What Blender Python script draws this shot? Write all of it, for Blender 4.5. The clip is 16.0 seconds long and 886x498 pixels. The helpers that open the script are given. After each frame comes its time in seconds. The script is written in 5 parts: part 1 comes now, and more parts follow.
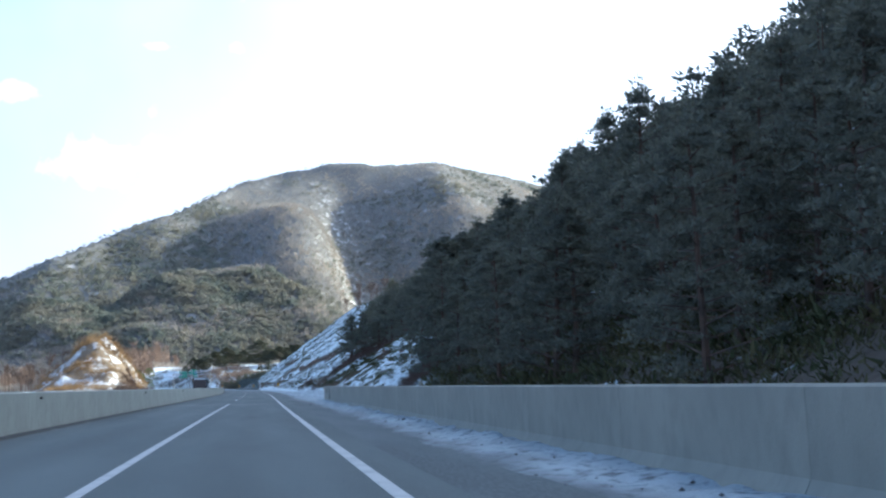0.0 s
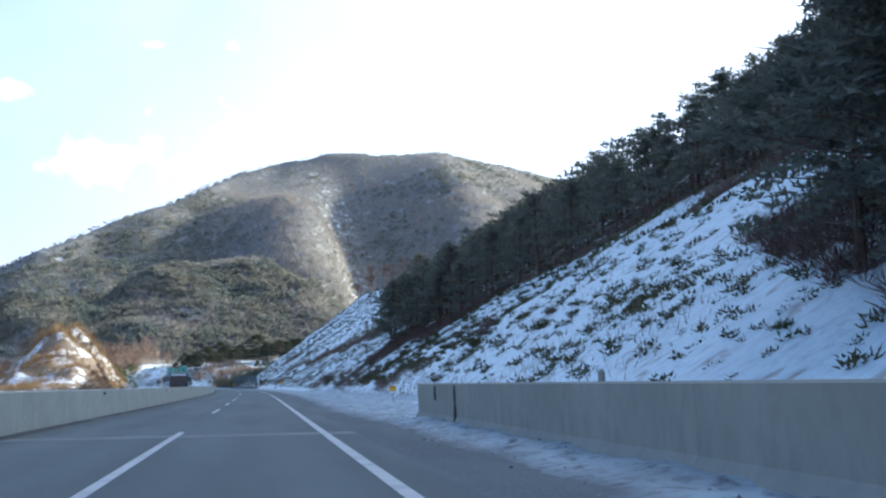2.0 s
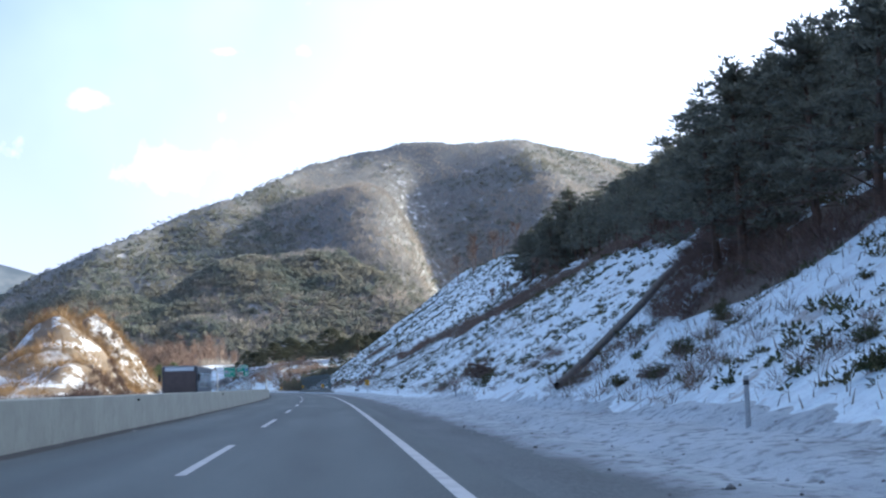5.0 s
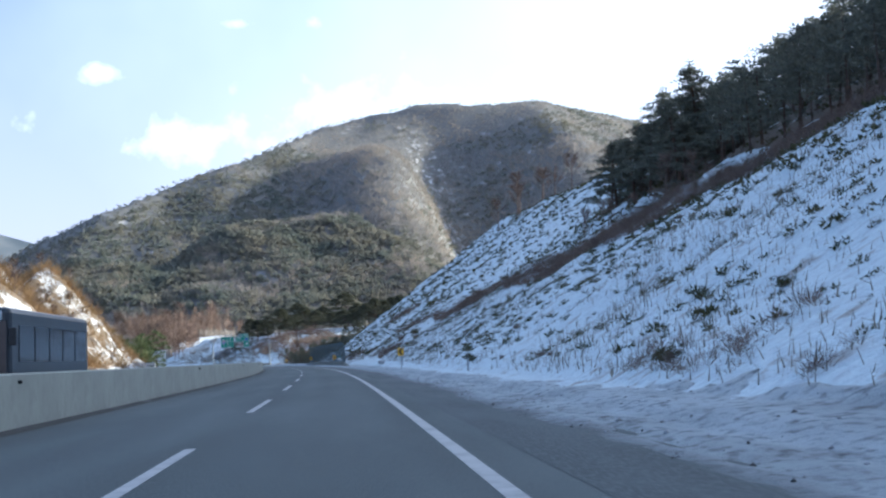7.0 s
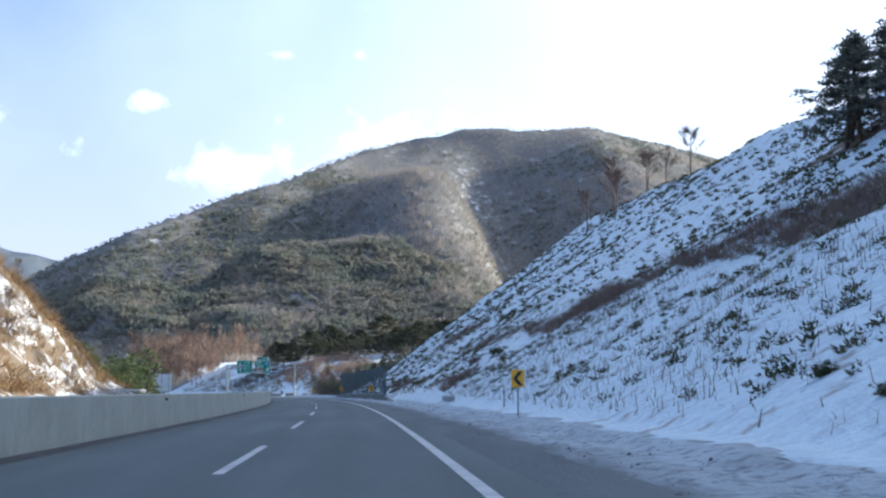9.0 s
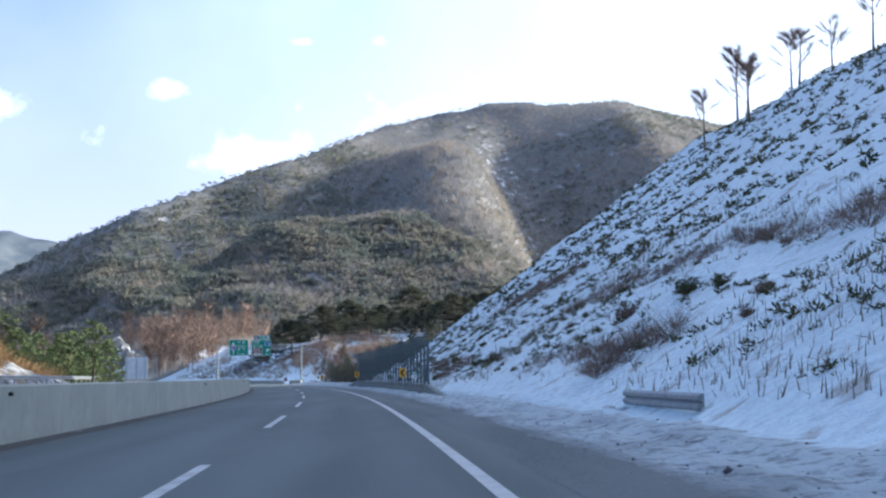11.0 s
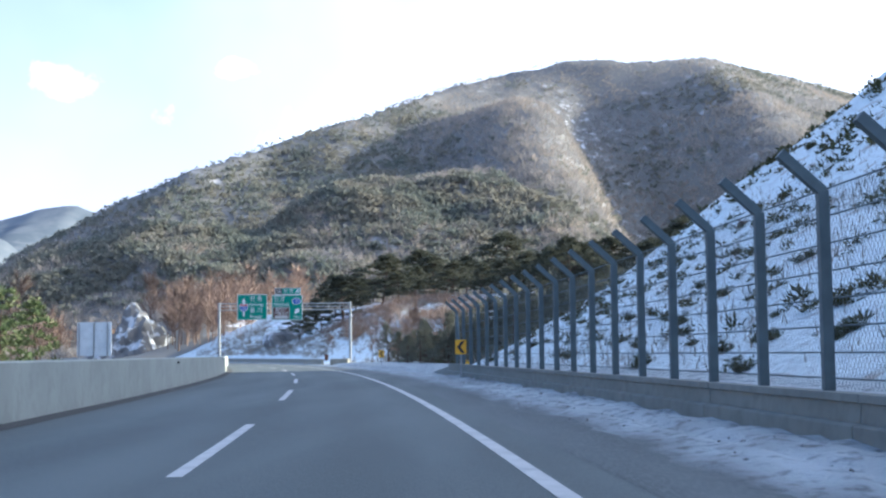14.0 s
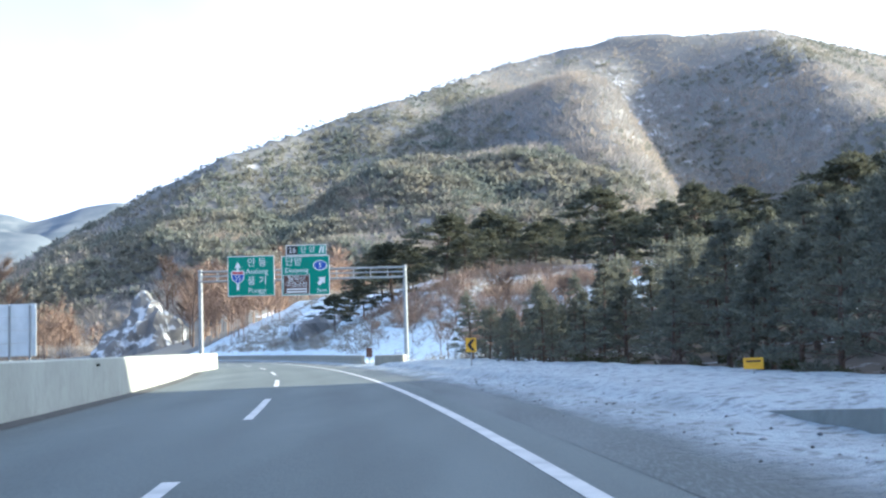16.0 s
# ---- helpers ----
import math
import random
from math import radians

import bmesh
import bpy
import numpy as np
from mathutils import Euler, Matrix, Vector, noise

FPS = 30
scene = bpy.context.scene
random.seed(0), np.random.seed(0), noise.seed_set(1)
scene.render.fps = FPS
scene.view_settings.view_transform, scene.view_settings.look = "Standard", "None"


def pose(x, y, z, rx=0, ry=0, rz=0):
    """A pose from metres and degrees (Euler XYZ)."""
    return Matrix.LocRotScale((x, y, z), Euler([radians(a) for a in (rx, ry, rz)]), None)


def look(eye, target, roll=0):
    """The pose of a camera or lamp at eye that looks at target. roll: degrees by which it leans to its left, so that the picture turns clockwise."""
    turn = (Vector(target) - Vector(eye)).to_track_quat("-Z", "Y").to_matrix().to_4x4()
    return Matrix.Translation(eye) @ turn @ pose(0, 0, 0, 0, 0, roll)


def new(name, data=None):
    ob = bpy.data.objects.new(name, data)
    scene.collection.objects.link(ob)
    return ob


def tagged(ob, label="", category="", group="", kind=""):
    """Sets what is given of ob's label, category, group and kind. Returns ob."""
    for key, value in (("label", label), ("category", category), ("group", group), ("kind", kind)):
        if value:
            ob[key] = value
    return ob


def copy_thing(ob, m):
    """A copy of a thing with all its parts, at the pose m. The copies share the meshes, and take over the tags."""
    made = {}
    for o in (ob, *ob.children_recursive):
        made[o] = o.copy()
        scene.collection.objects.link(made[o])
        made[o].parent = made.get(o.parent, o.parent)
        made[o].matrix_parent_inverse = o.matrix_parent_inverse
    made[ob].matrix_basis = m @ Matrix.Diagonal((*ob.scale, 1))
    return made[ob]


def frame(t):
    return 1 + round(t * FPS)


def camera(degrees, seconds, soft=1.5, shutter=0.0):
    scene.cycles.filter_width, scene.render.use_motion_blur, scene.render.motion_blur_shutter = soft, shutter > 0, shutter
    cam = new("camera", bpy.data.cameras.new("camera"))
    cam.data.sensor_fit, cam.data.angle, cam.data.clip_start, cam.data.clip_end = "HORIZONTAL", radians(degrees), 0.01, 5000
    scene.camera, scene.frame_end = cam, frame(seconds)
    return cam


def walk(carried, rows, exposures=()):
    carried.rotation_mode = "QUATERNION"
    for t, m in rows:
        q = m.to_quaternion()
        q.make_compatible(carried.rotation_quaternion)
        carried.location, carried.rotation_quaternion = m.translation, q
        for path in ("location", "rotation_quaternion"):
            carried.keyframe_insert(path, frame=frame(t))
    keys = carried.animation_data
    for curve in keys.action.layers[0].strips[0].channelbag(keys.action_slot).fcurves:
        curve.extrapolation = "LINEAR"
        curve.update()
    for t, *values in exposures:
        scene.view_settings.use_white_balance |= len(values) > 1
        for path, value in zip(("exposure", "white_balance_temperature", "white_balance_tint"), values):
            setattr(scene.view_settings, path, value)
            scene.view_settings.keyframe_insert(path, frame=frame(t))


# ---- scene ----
cam = camera(38.8, 16.0, soft=2.3)
EYE = 1.21
ROWS = [
    (0.0, -0.00, 0.00, -8.50, 6.13, 0.81),
    (0.5, -0.01, 14.26, -8.47, 6.62, 0.80),
    (1.0, 0.05, 28.51, -8.62, 5.52, 1.04),
    (1.5, 0.05, 42.71, -8.66, 5.71, 0.98),
    (2.0, 0.06, 56.83, -8.62, 6.02, 1.00),
    (2.5, 0.06, 70.77, -8.62, 5.94, 1.17),
    (3.0, 0.39, 84.69, -8.64, 6.45, 1.47),
    (3.5, 0.40, 98.59, -8.48, 6.27, 1.35),
    (4.0, 0.56, 112.39, -7.77, 6.63, 1.08),
    (4.5, 0.60, 125.97, -7.25, 5.69, 1.60),
    (5.0, 0.75, 139.41, -5.23, 6.11, 1.66),
    (7.5, 0.90, 206.57, -4.58, 4.67, 2.01),
    (8.0, 0.93, 220.13, -3.94, 6.54, 1.43),
    (8.5, 0.79, 233.78, -3.11, 7.01, 0.79),
    (9.0, 0.63, 247.56, -2.93, 6.39, 0.45),
    (11.5, -0.83, 317.05, -1.49, 5.74, 0.99),
    (12.0, -1.44, 330.94, -0.89, 6.29, 1.21),
    (12.5, -2.12, 344.83, -0.22, 6.37, 1.23),
    (13.0, -2.88, 358.62, 0.19, 6.55, 1.00),
    (13.5, -3.71, 372.34, 0.48, 6.33, 0.64),
    (14.0, -4.70, 385.83, 1.08, 4.74, 0.58),
    (14.5, -5.90, 399.04, 1.99, 3.25, 0.93),
    (15.0, -7.15, 412.01, 2.36, 3.58, 1.05),
    (15.5, -8.55, 424.71, 2.92, 3.93, 1.58),
    (16.0, -10.02, 437.34, 3.26, 4.42, 1.54),
]
walk(cam, [(t, pose(x, y, EYE, 90 + pitch, roll, yaw)) for t, x, y, yaw, pitch, roll in ROWS],
     exposures=((0, 1.39, 4650, -4), (3.5, 1.19, 4690, 0), (5, 1.29, 4760, 1), (7.5, 1.03, 4720, -1), (9, 1.06, 4740, 1), (11.5, 1.16, 4720, 2),
                (12.5, 1.19, 4720, 2), (13.5, 1.25, 4720, 2), (14.5, 1.80, 4760, 0), (16, 1.93, 4870, -2)))

# ---- light ----
SUN_AZ, SUN_EL = 74.0, 20.0          # degrees clockwise from +y, and above the horizon
world = bpy.data.worlds.new("world")
scene.world = world
world.use_nodes = True
wn, wl = world.node_tree.nodes, world.node_tree.links
wn.clear()
w_out = wn.new("ShaderNodeOutputWorld")
w_bg = wn.new("ShaderNodeBackground")
w_sky = wn.new("ShaderNodeTexSky")
w_sky.sky_type = "NISHITA"
w_sky.sun_disc = False
w_sky.sun_elevation = radians(SUN_EL)
w_sky.sun_rotation = radians(SUN_AZ)
w_sky.altitude = 300.0
w_sky.air_density, w_sky.dust_density, w_sky.ozone_density = 1.0, 3.0, 1.5
w_co = wn.new("ShaderNodeTexCoord")


def w_math(op, a, b=0.0, c=0.0, clamp=False):
    q = wn.new("ShaderNodeMath")
    q.operation, q.use_clamp = op, clamp
    for k, v in enumerate((a, b, c)):
        if isinstance(v, (int, float)):
            q.inputs[k].default_value = v
        else:
            wl.new(v, q.inputs[k])
    return q.outputs[0]


def w_blend(fac, under, over):
    q = wn.new("ShaderNodeMix")
    q.data_type = "RGBA"
    wl.new(fac, q.inputs[0])
    wl.new(under, q.inputs[6])
    q.inputs[7].default_value = (*over, 1.0)
    return q.outputs[2]


w_sep = wn.new("ShaderNodeSeparateXYZ")
wl.new(w_co.outputs["Generated"], w_sep.inputs[0])
w_az = w_math("MULTIPLY", w_math("ARCTAN2", w_sep.outputs["X"], w_sep.outputs["Y"]), 57.2958)      # degrees to the right of +y
w_el = w_math("MULTIPLY", w_math("ARCSINE", w_sep.outputs["Z"]), 57.2958)
w_noise = wn.new("ShaderNodeTexNoise")
w_noise.inputs["Scale"].default_value = 26.0
w_noise.inputs["Detail"].default_value = 6.0
w_noise.inputs["Roughness"].default_value = 0.55
wl.new(w_co.outputs["Generated"], w_noise.inputs["Vector"])
w_wide = wn.new("ShaderNodeTexNoise")
w_wide.inputs["Scale"].default_value = 5.0
w_wide.inputs["Detail"].default_value = 4.0
wl.new(w_co.outputs["Generated"], w_wide.inputs["Vector"])
# thin haze, thicker low down and towards the sun
w_way = wn.new("ShaderNodeVectorMath")
w_way.operation = "DOT_PRODUCT"
w_way.inputs[1].default_value = (math.sin(radians(SUN_AZ)) * math.cos(radians(SUN_EL)), math.cos(radians(SUN_AZ)) * math.cos(radians(SUN_EL)), math.sin(radians(SUN_EL)))
wl.new(w_co.outputs["Generated"], w_way.inputs[0])
w_glow = w_math("MULTIPLY_ADD", w_way.outputs["Value"], 1.5, -0.15, clamp=True)
w_glow = w_math("MULTIPLY_ADD", w_wide.outputs["Fac"], 0.5, w_math("ADD", w_glow, -0.25), clamp=True)
w_lowhaze = w_math("MULTIPLY_ADD", w_sep.outputs["Z"], -1.7, 0.80, clamp=True)
w_col = w_blend(w_lowhaze, w_sky.outputs["Color"], (5.7, 4.45, 4.85))
w_col = w_blend(w_math("MULTIPLY", w_glow, 0.85), w_col, (8.9, 7.7, 7.3))
# a bank of fair-weather cloud over the mountain and a few scraps beside it
w_sum = None
for c_az, c_el, c_w, c_h in ((-1.6, 11.0, 5.6, 1.9), (-6.4, 10.1, 2.6, 1.3), (6.5, 11.0, 6.0, 1.6), (-10.9, 12.8, 1.6, 0.5), (-4.2, 15.1, 0.9, 0.3), (-0.8, 15.1, 0.6, 0.4), (-18.0, 12.0, 2.5, 0.9), (-13.0, 10.6, 1.2, 0.6), (30.0, 19.0, 9.0, 2.5), (-40.0, 14.0, 12.0, 2.0)):
    d_az = w_math("DIVIDE", w_math("SUBTRACT", w_az, c_az), c_w)
    d_el = w_math("DIVIDE", w_math("SUBTRACT", w_el, c_el), c_h)
    one = w_math("SUBTRACT", 1.0, w_math("ADD", w_math("MULTIPLY", d_az, d_az), w_math("MULTIPLY", d_el, d_el)))
    w_sum = one if w_sum is None else w_math("MAXIMUM", w_sum, one)
w_sum = w_math("MAXIMUM", w_sum, -1.0)
w_puff = w_math("MULTIPLY_ADD", w_noise.outputs["Fac"], 6.0, w_math("ADD", w_sum, -3.3))
w_puff = w_math("MULTIPLY", w_math("MULTIPLY", w_puff, 1.3, clamp=True), 0.62)
w_col = w_blend(w_puff, w_col, (7.4, 6.6, 6.2))
wl.new(w_col, w_bg.inputs["Color"])
w_bg.inputs["Strength"].default_value = 0.105
wl.new(w_bg.outputs[0], w_out.inputs[0])

sun_data = bpy.data.lights.new("sun", "SUN")
sun_data.energy, sun_data.angle, sun_data.color = 5.0, radians(0.6), (1.0, 0.75, 0.47)
sun = new("sun", sun_data)
sun_way = Vector((math.sin(radians(SUN_AZ)) * math.cos(radians(SUN_EL)), math.cos(radians(SUN_AZ)) * math.cos(radians(SUN_EL)), math.sin(radians(SUN_EL))))
sun.matrix_world = look(sun_way * 300, (0, 0, 0))


# ---- materials ----
def ramp_mix(nt, fac, a, b):
    m = nt.nodes.new("ShaderNodeMix")
    m.data_type = "RGBA"
    nt.links.new(fac, m.inputs[0])
    for k, v in ((6, a), (7, b)):
        if isinstance(v, tuple):
            m.inputs[k].default_value = (*v, 1)
        else:
            nt.links.new(v, m.inputs[k])
    return m.outputs[2]


def noise_fac(nt, scale, lo, hi, detail=5.0, stretch=(1, 1, 1), rough=0.55, distort=0.0):
    co = nt.nodes.new("ShaderNodeTexCoord")
    mp = nt.nodes.new("ShaderNodeMapping")
    mp.inputs["Scale"].default_value = stretch
    no = nt.nodes.new("ShaderNodeTexNoise")
    no.inputs["Scale"].default_value, no.inputs["Detail"].default_value = scale, detail
    no.inputs["Roughness"].default_value, no.inputs["Distortion"].default_value = rough, distort
    mr = nt.nodes.new("ShaderNodeMapRange")
    mr.inputs["From Min"].default_value, mr.inputs["From Max"].default_value = lo, hi
    nt.links.new(co.outputs["Object"], mp.inputs["Vector"])
    nt.links.new(mp.outputs["Vector"], no.inputs["Vector"])
    nt.links.new(no.outputs["Fac"], mr.inputs["Value"])
    return mr.outputs["Result"]


def surface(name, base, other=None, scale=3.0, lo=0.4, hi=0.6, rough=0.8, metal=0.0, fine=None, fine_scale=40.0, bump=0.0,
            bump_scale=30.0, vary=0.0, stretch=(1, 1, 1), island=0.0, spec=0.5, relief=0.05):
    """A procedural surface: two colours mixed by coarse noise, a finer mottling, relief, and variation from piece to piece."""
    m = bpy.data.materials.new(name)
    m.use_nodes = True
    nt = m.node_tree
    b = nt.nodes["Principled BSDF"]
    b.inputs["Roughness"].default_value, b.inputs["Metallic"].default_value = rough, metal
    b.inputs["Specular IOR Level"].default_value = spec
    col = base
    if other:
        col = ramp_mix(nt, noise_fac(nt, scale, lo, hi, stretch=stretch), base, other)
    if fine:
        col = ramp_mix(nt, noise_fac(nt, fine_scale, 0.45, 0.75, stretch=stretch), col, fine)
    if vary or island:
        src = nt.nodes.new("ShaderNodeNewGeometry").outputs["Random Per Island"] if island else nt.nodes.new("ShaderNodeObjectInfo").outputs["Random"]
        mr = nt.nodes.new("ShaderNodeMapRange")
        k = island or vary
        mr.inputs["To Min"].default_value, mr.inputs["To Max"].default_value = 1 - k, 1 + k
        nt.links.new(src, mr.inputs["Value"])
        hs = nt.nodes.new("ShaderNodeHueSaturation")
        nt.links.new(mr.outputs["Result"], hs.inputs["Value"])
        if isinstance(col, tuple):
            hs.inputs["Color"].default_value = (*col, 1)
        else:
            nt.links.new(col, hs.inputs["Color"])
        col = hs.outputs["Color"]
    if isinstance(col, tuple):
        b.inputs["Base Color"].default_value = (*col, 1)
    else:
        nt.links.new(col, b.inputs["Base Color"])
    if bump:
        bp = nt.nodes.new("ShaderNodeBump")
        bp.inputs["Strength"].default_value, bp.inputs["Distance"].default_value = bump, relief
        nt.links.new(noise_fac(nt, bump_scale, 0, 1), bp.inputs["Height"])
        nt.links.new(bp.outputs["Normal"], b.inputs["Normal"])
    return m


ASPHALT = surface("asphalt", (0.054, 0.067, 0.069), (0.085, 0.102, 0.104), 0.35, 0.42, 0.62, 0.82, fine=(0.113, 0.132, 0.133), fine_scale=60, bump=0.25, bump_scale=90, stretch=(1, 0.12, 1))
SHOULDER = surface("gritty_shoulder", (0.060, 0.071, 0.074), (0.098, 0.112, 0.117), 0.5, 0.4, 0.6, 0.9, fine=(0.128, 0.142, 0.147), fine_scale=25, bump=0.3, stretch=(1, 0.15, 1))
PAINT = surface("white_road_paint", (0.450, 0.450, 0.450), (0.275, 0.275, 0.288), 1.5, 0.45, 0.7, 0.7, fine=(0.375, 0.375, 0.375), fine_scale=30)
CONCRETE = surface("weathered_concrete", (0.300, 0.285, 0.235), (0.250, 0.240, 0.200), 0.5, 0.4, 0.65, 0.9, fine=(0.230, 0.222, 0.188), fine_scale=3, bump=0.15, bump_scale=25, stretch=(1, 1, 0.7), vary=0.04)
GREY_CONCRETE = surface("grey_stained_concrete", (0.205, 0.215, 0.198), (0.165, 0.174, 0.160), 0.6, 0.4, 0.65, 0.9, fine=(0.148, 0.155, 0.143), fine_scale=3, bump=0.15, bump_scale=25, vary=0.04)
MEDIAN = surface("pale_cast_concrete", (0.345, 0.362, 0.325), (0.285, 0.300, 0.270), 0.3, 0.4, 0.65, 0.9, fine=(0.265, 0.277, 0.250), fine_scale=3, bump=0.10, bump_scale=25, vary=0.025)


def thin_leaf(m, share):
    """Needles and twigs let part of the light through."""
    nt = m.node_tree
    b = nt.nodes["Principled BSDF"]
    t = nt.nodes.new("ShaderNodeBsdfTranslucent")
    nt.links.new(b.inputs["Base Color"].links[0].from_socket, t.inputs["Color"])
    mix = nt.nodes.new("ShaderNodeMixShader")
    mix.inputs[0].default_value = share
    nt.links.new(b.outputs[0], mix.inputs[1])
    nt.links.new(t.outputs[0], mix.inputs[2])
    out = next(n for n in nt.nodes if n.type == "OUTPUT_MATERIAL")
    nt.links.new(mix.outputs[0], out.inputs["Surface"])
    return m


CLEAN_SNOW = surface("settled_snow", (0.744, 0.774, 0.828), (0.552, 0.576, 0.612), 0.8, 0.4, 0.65, 0.7, bump=0.4, bump_scale=6, spec=0.3)
SLOPE = surface("snowy_slope", (0.600, 0.675, 0.715), (0.33, 0.315, 0.30), 0.9, 0.585, 0.67, 0.85, fine=(0.47, 0.515, 0.56), fine_scale=2.4, bump=0.9, bump_scale=2.2, spec=0.3, relief=0.22)
WOODFLOOR = surface("leaf_litter", (0.090, 0.070, 0.052), (0.60, 0.62, 0.65), 0.35, 0.62, 0.68, 0.9, fine=(0.06, 0.048, 0.036), fine_scale=3, bump=0.6, bump_scale=4)
MOUNTAIN = surface("wooded_mountainside", (0.162, 0.158, 0.150), (0.42, 0.42, 0.43), 0.045, 0.61, 0.70, 0.95, fine=(0.150, 0.150, 0.146), fine_scale=0.13, bump=0.0)
# blue of the far air is painted into this base colour
FAR_HAZED = surface("hazed_range", (0.089, 0.111, 0.137), (0.137, 0.158, 0.182), 0.006, 0.45, 0.6, 1.0, fine=(0.179, 0.195, 0.211), fine_scale=0.02)
NEEDLE = thin_leaf(surface("pine_needles", (0.116, 0.122, 0.102), (0.158, 0.160, 0.124), 0.8, 0.4, 0.6, 0.75, island=0.18, spec=0.10), 0.35)
NEEDLE_OLIVE = thin_leaf(surface("layered_pine_needles", (0.070, 0.076, 0.056), (0.112, 0.112, 0.078), 0.5, 0.4, 0.6, 0.7, island=0.30, spec=0.10), 0.35)
# paler and bluer than near needles: distance haze is put into the colour
NEEDLE_HAZED = thin_leaf(surface("hazed_pine_crowns", (0.180, 0.196, 0.170), (0.242, 0.230, 0.186), 0.03, 0.4, 0.6, 0.8, island=0.10, spec=0.10), 0.42)
# lit copy of the needles: sunshine is brightened into the colour itself
NEEDLE_LIT = surface("sunlit_young_needles", (0.115, 0.150, 0.062), (0.175, 0.190, 0.088), 0.5, 0.4, 0.6, 0.7, island=0.3, spec=0.12)
CUT_ROCK = surface("dark_cut_rock", (0.085, 0.078, 0.074), (0.15, 0.12, 0.10), 0.35, 0.45, 0.62, 0.9, fine=(0.55, 0.57, 0.60), fine_scale=0.9, bump=0.9, bump_scale=2.0)
BARK = surface("pine_bark", (0.10, 0.065, 0.045), (0.055, 0.042, 0.034), 4, 0.4, 0.6, 0.95, bump=0.6, bump_scale=18)
TWIG = surface("bare_twigs", (0.126, 0.098, 0.084), (0.186, 0.138, 0.110), 0.6, 0.4, 0.6, 0.95, island=0.3, spec=0.12)
BRUSH = surface("dark_brush", (0.090, 0.064, 0.056), (0.138, 0.100, 0.082), 0.6, 0.4, 0.6, 0.95, island=0.3, spec=0.12)
# lightened twig colour that carries the haze over the mountain
TWIG_HAZED = thin_leaf(surface("hazed_bare_crowns", (0.315, 0.302, 0.294), (0.375, 0.330, 0.282), 0.012, 0.4, 0.6, 0.95, island=0.15, spec=0.10), 0.42)
SHRUB = surface("evergreen_shrub", (0.055, 0.064, 0.031), (0.094, 0.086, 0.044), 0.7, 0.4, 0.6, 0.85, island=0.4, spec=0.12)
DRY = surface("dry_grass", (0.270, 0.250, 0.215), (0.200, 0.180, 0.155), 0.7, 0.4, 0.6, 0.9, island=0.35, spec=0.12)
GOLD = surface("golden_scrub", (0.33, 0.215, 0.105), (0.215, 0.148, 0.078), 0.5, 0.4, 0.6, 0.9, island=0.35, spec=0.12)
RUSSET = surface("russet_bare_crowns", (0.215, 0.150, 0.112), (0.28, 0.205, 0.155), 0.05, 0.4, 0.6, 0.95, island=0.25, spec=0.12)
STEEL = surface("galvanised_steel", (0.30, 0.32, 0.34), (0.22, 0.24, 0.26), 3, 0.4, 0.6, 0.55, metal=0.35, fine=(0.40, 0.41, 0.42), fine_scale=20)
POST = surface("painted_fence_steel", (0.105, 0.138, 0.152), (0.080, 0.106, 0.120), 2, 0.4, 0.6, 0.6, metal=0.2)
GREEN = surface("green_sign_sheet", (0.006, 0.20, 0.135), (0.008, 0.22, 0.15), 2, 0.4, 0.6, 0.45)
BROWN = surface("brown_sign_sheet", (0.075, 0.035, 0.025), (0.09, 0.04, 0.03), 2, 0.4, 0.6, 0.5)
YELLOW = surface("yellow_sign_sheet", (0.75, 0.42, 0.012), (0.66, 0.36, 0.012), 6, 0.4, 0.6, 0.5)
BLACK = surface("black_sheet", (0.012, 0.012, 0.013), (0.02, 0.02, 0.02), 6, 0.4, 0.6, 0.5)
WHITE = surface("white_sign_sheet", (0.78, 0.79, 0.79), (0.70, 0.71, 0.71), 4, 0.4, 0.6, 0.5)
BLUE = surface("blue_sign_sheet", (0.02, 0.07, 0.36), (0.025, 0.08, 0.40), 4, 0.4, 0.6, 0.5)
RED = surface("red_sign_sheet", (0.45, 0.03, 0.03), (0.4, 0.03, 0.03), 4, 0.4, 0.6, 0.5)
BOARD = surface("pale_grey_panel", (0.60, 0.64, 0.68), (0.52, 0.56, 0.60), 1, 0.4, 0.6, 0.6)
ROCK = surface("dark_rock", (0.15, 0.147, 0.145), (0.52, 0.54, 0.57), 0.32, 0.52, 0.60, 0.9, bump=0.8, bump_scale=3)
GLASS = surface("dark_tinted_glass", (0.012, 0.015, 0.02), (0.02, 0.022, 0.026), 2, 0.4, 0.6, 0.08)
COACH = surface("dark_coach_paint", (0.03, 0.035, 0.045), (0.04, 0.045, 0.055), 2, 0.4, 0.6, 0.3)
BANK = surface("dry_grass_bank", (0.19, 0.145, 0.10), (0.68, 0.69, 0.71), 0.22, 0.49, 0.55, 0.9, fine=(0.16, 0.11, 0.065), fine_scale=1.6, bump=0.6, bump_scale=3)
GRIT = surface("grit_and_old_snow", (0.035, 0.035, 0.036), (0.42, 0.43, 0.45), 1.1, 0.62, 0.70, 0.9, fine=(0.06, 0.06, 0.06), fine_scale=14, bump=0.6, bump_scale=12)
RUBBER = surface("rubber", (0.02, 0.02, 0.02), (0.03, 0.03, 0.03), 4, 0.4, 0.6, 0.9)


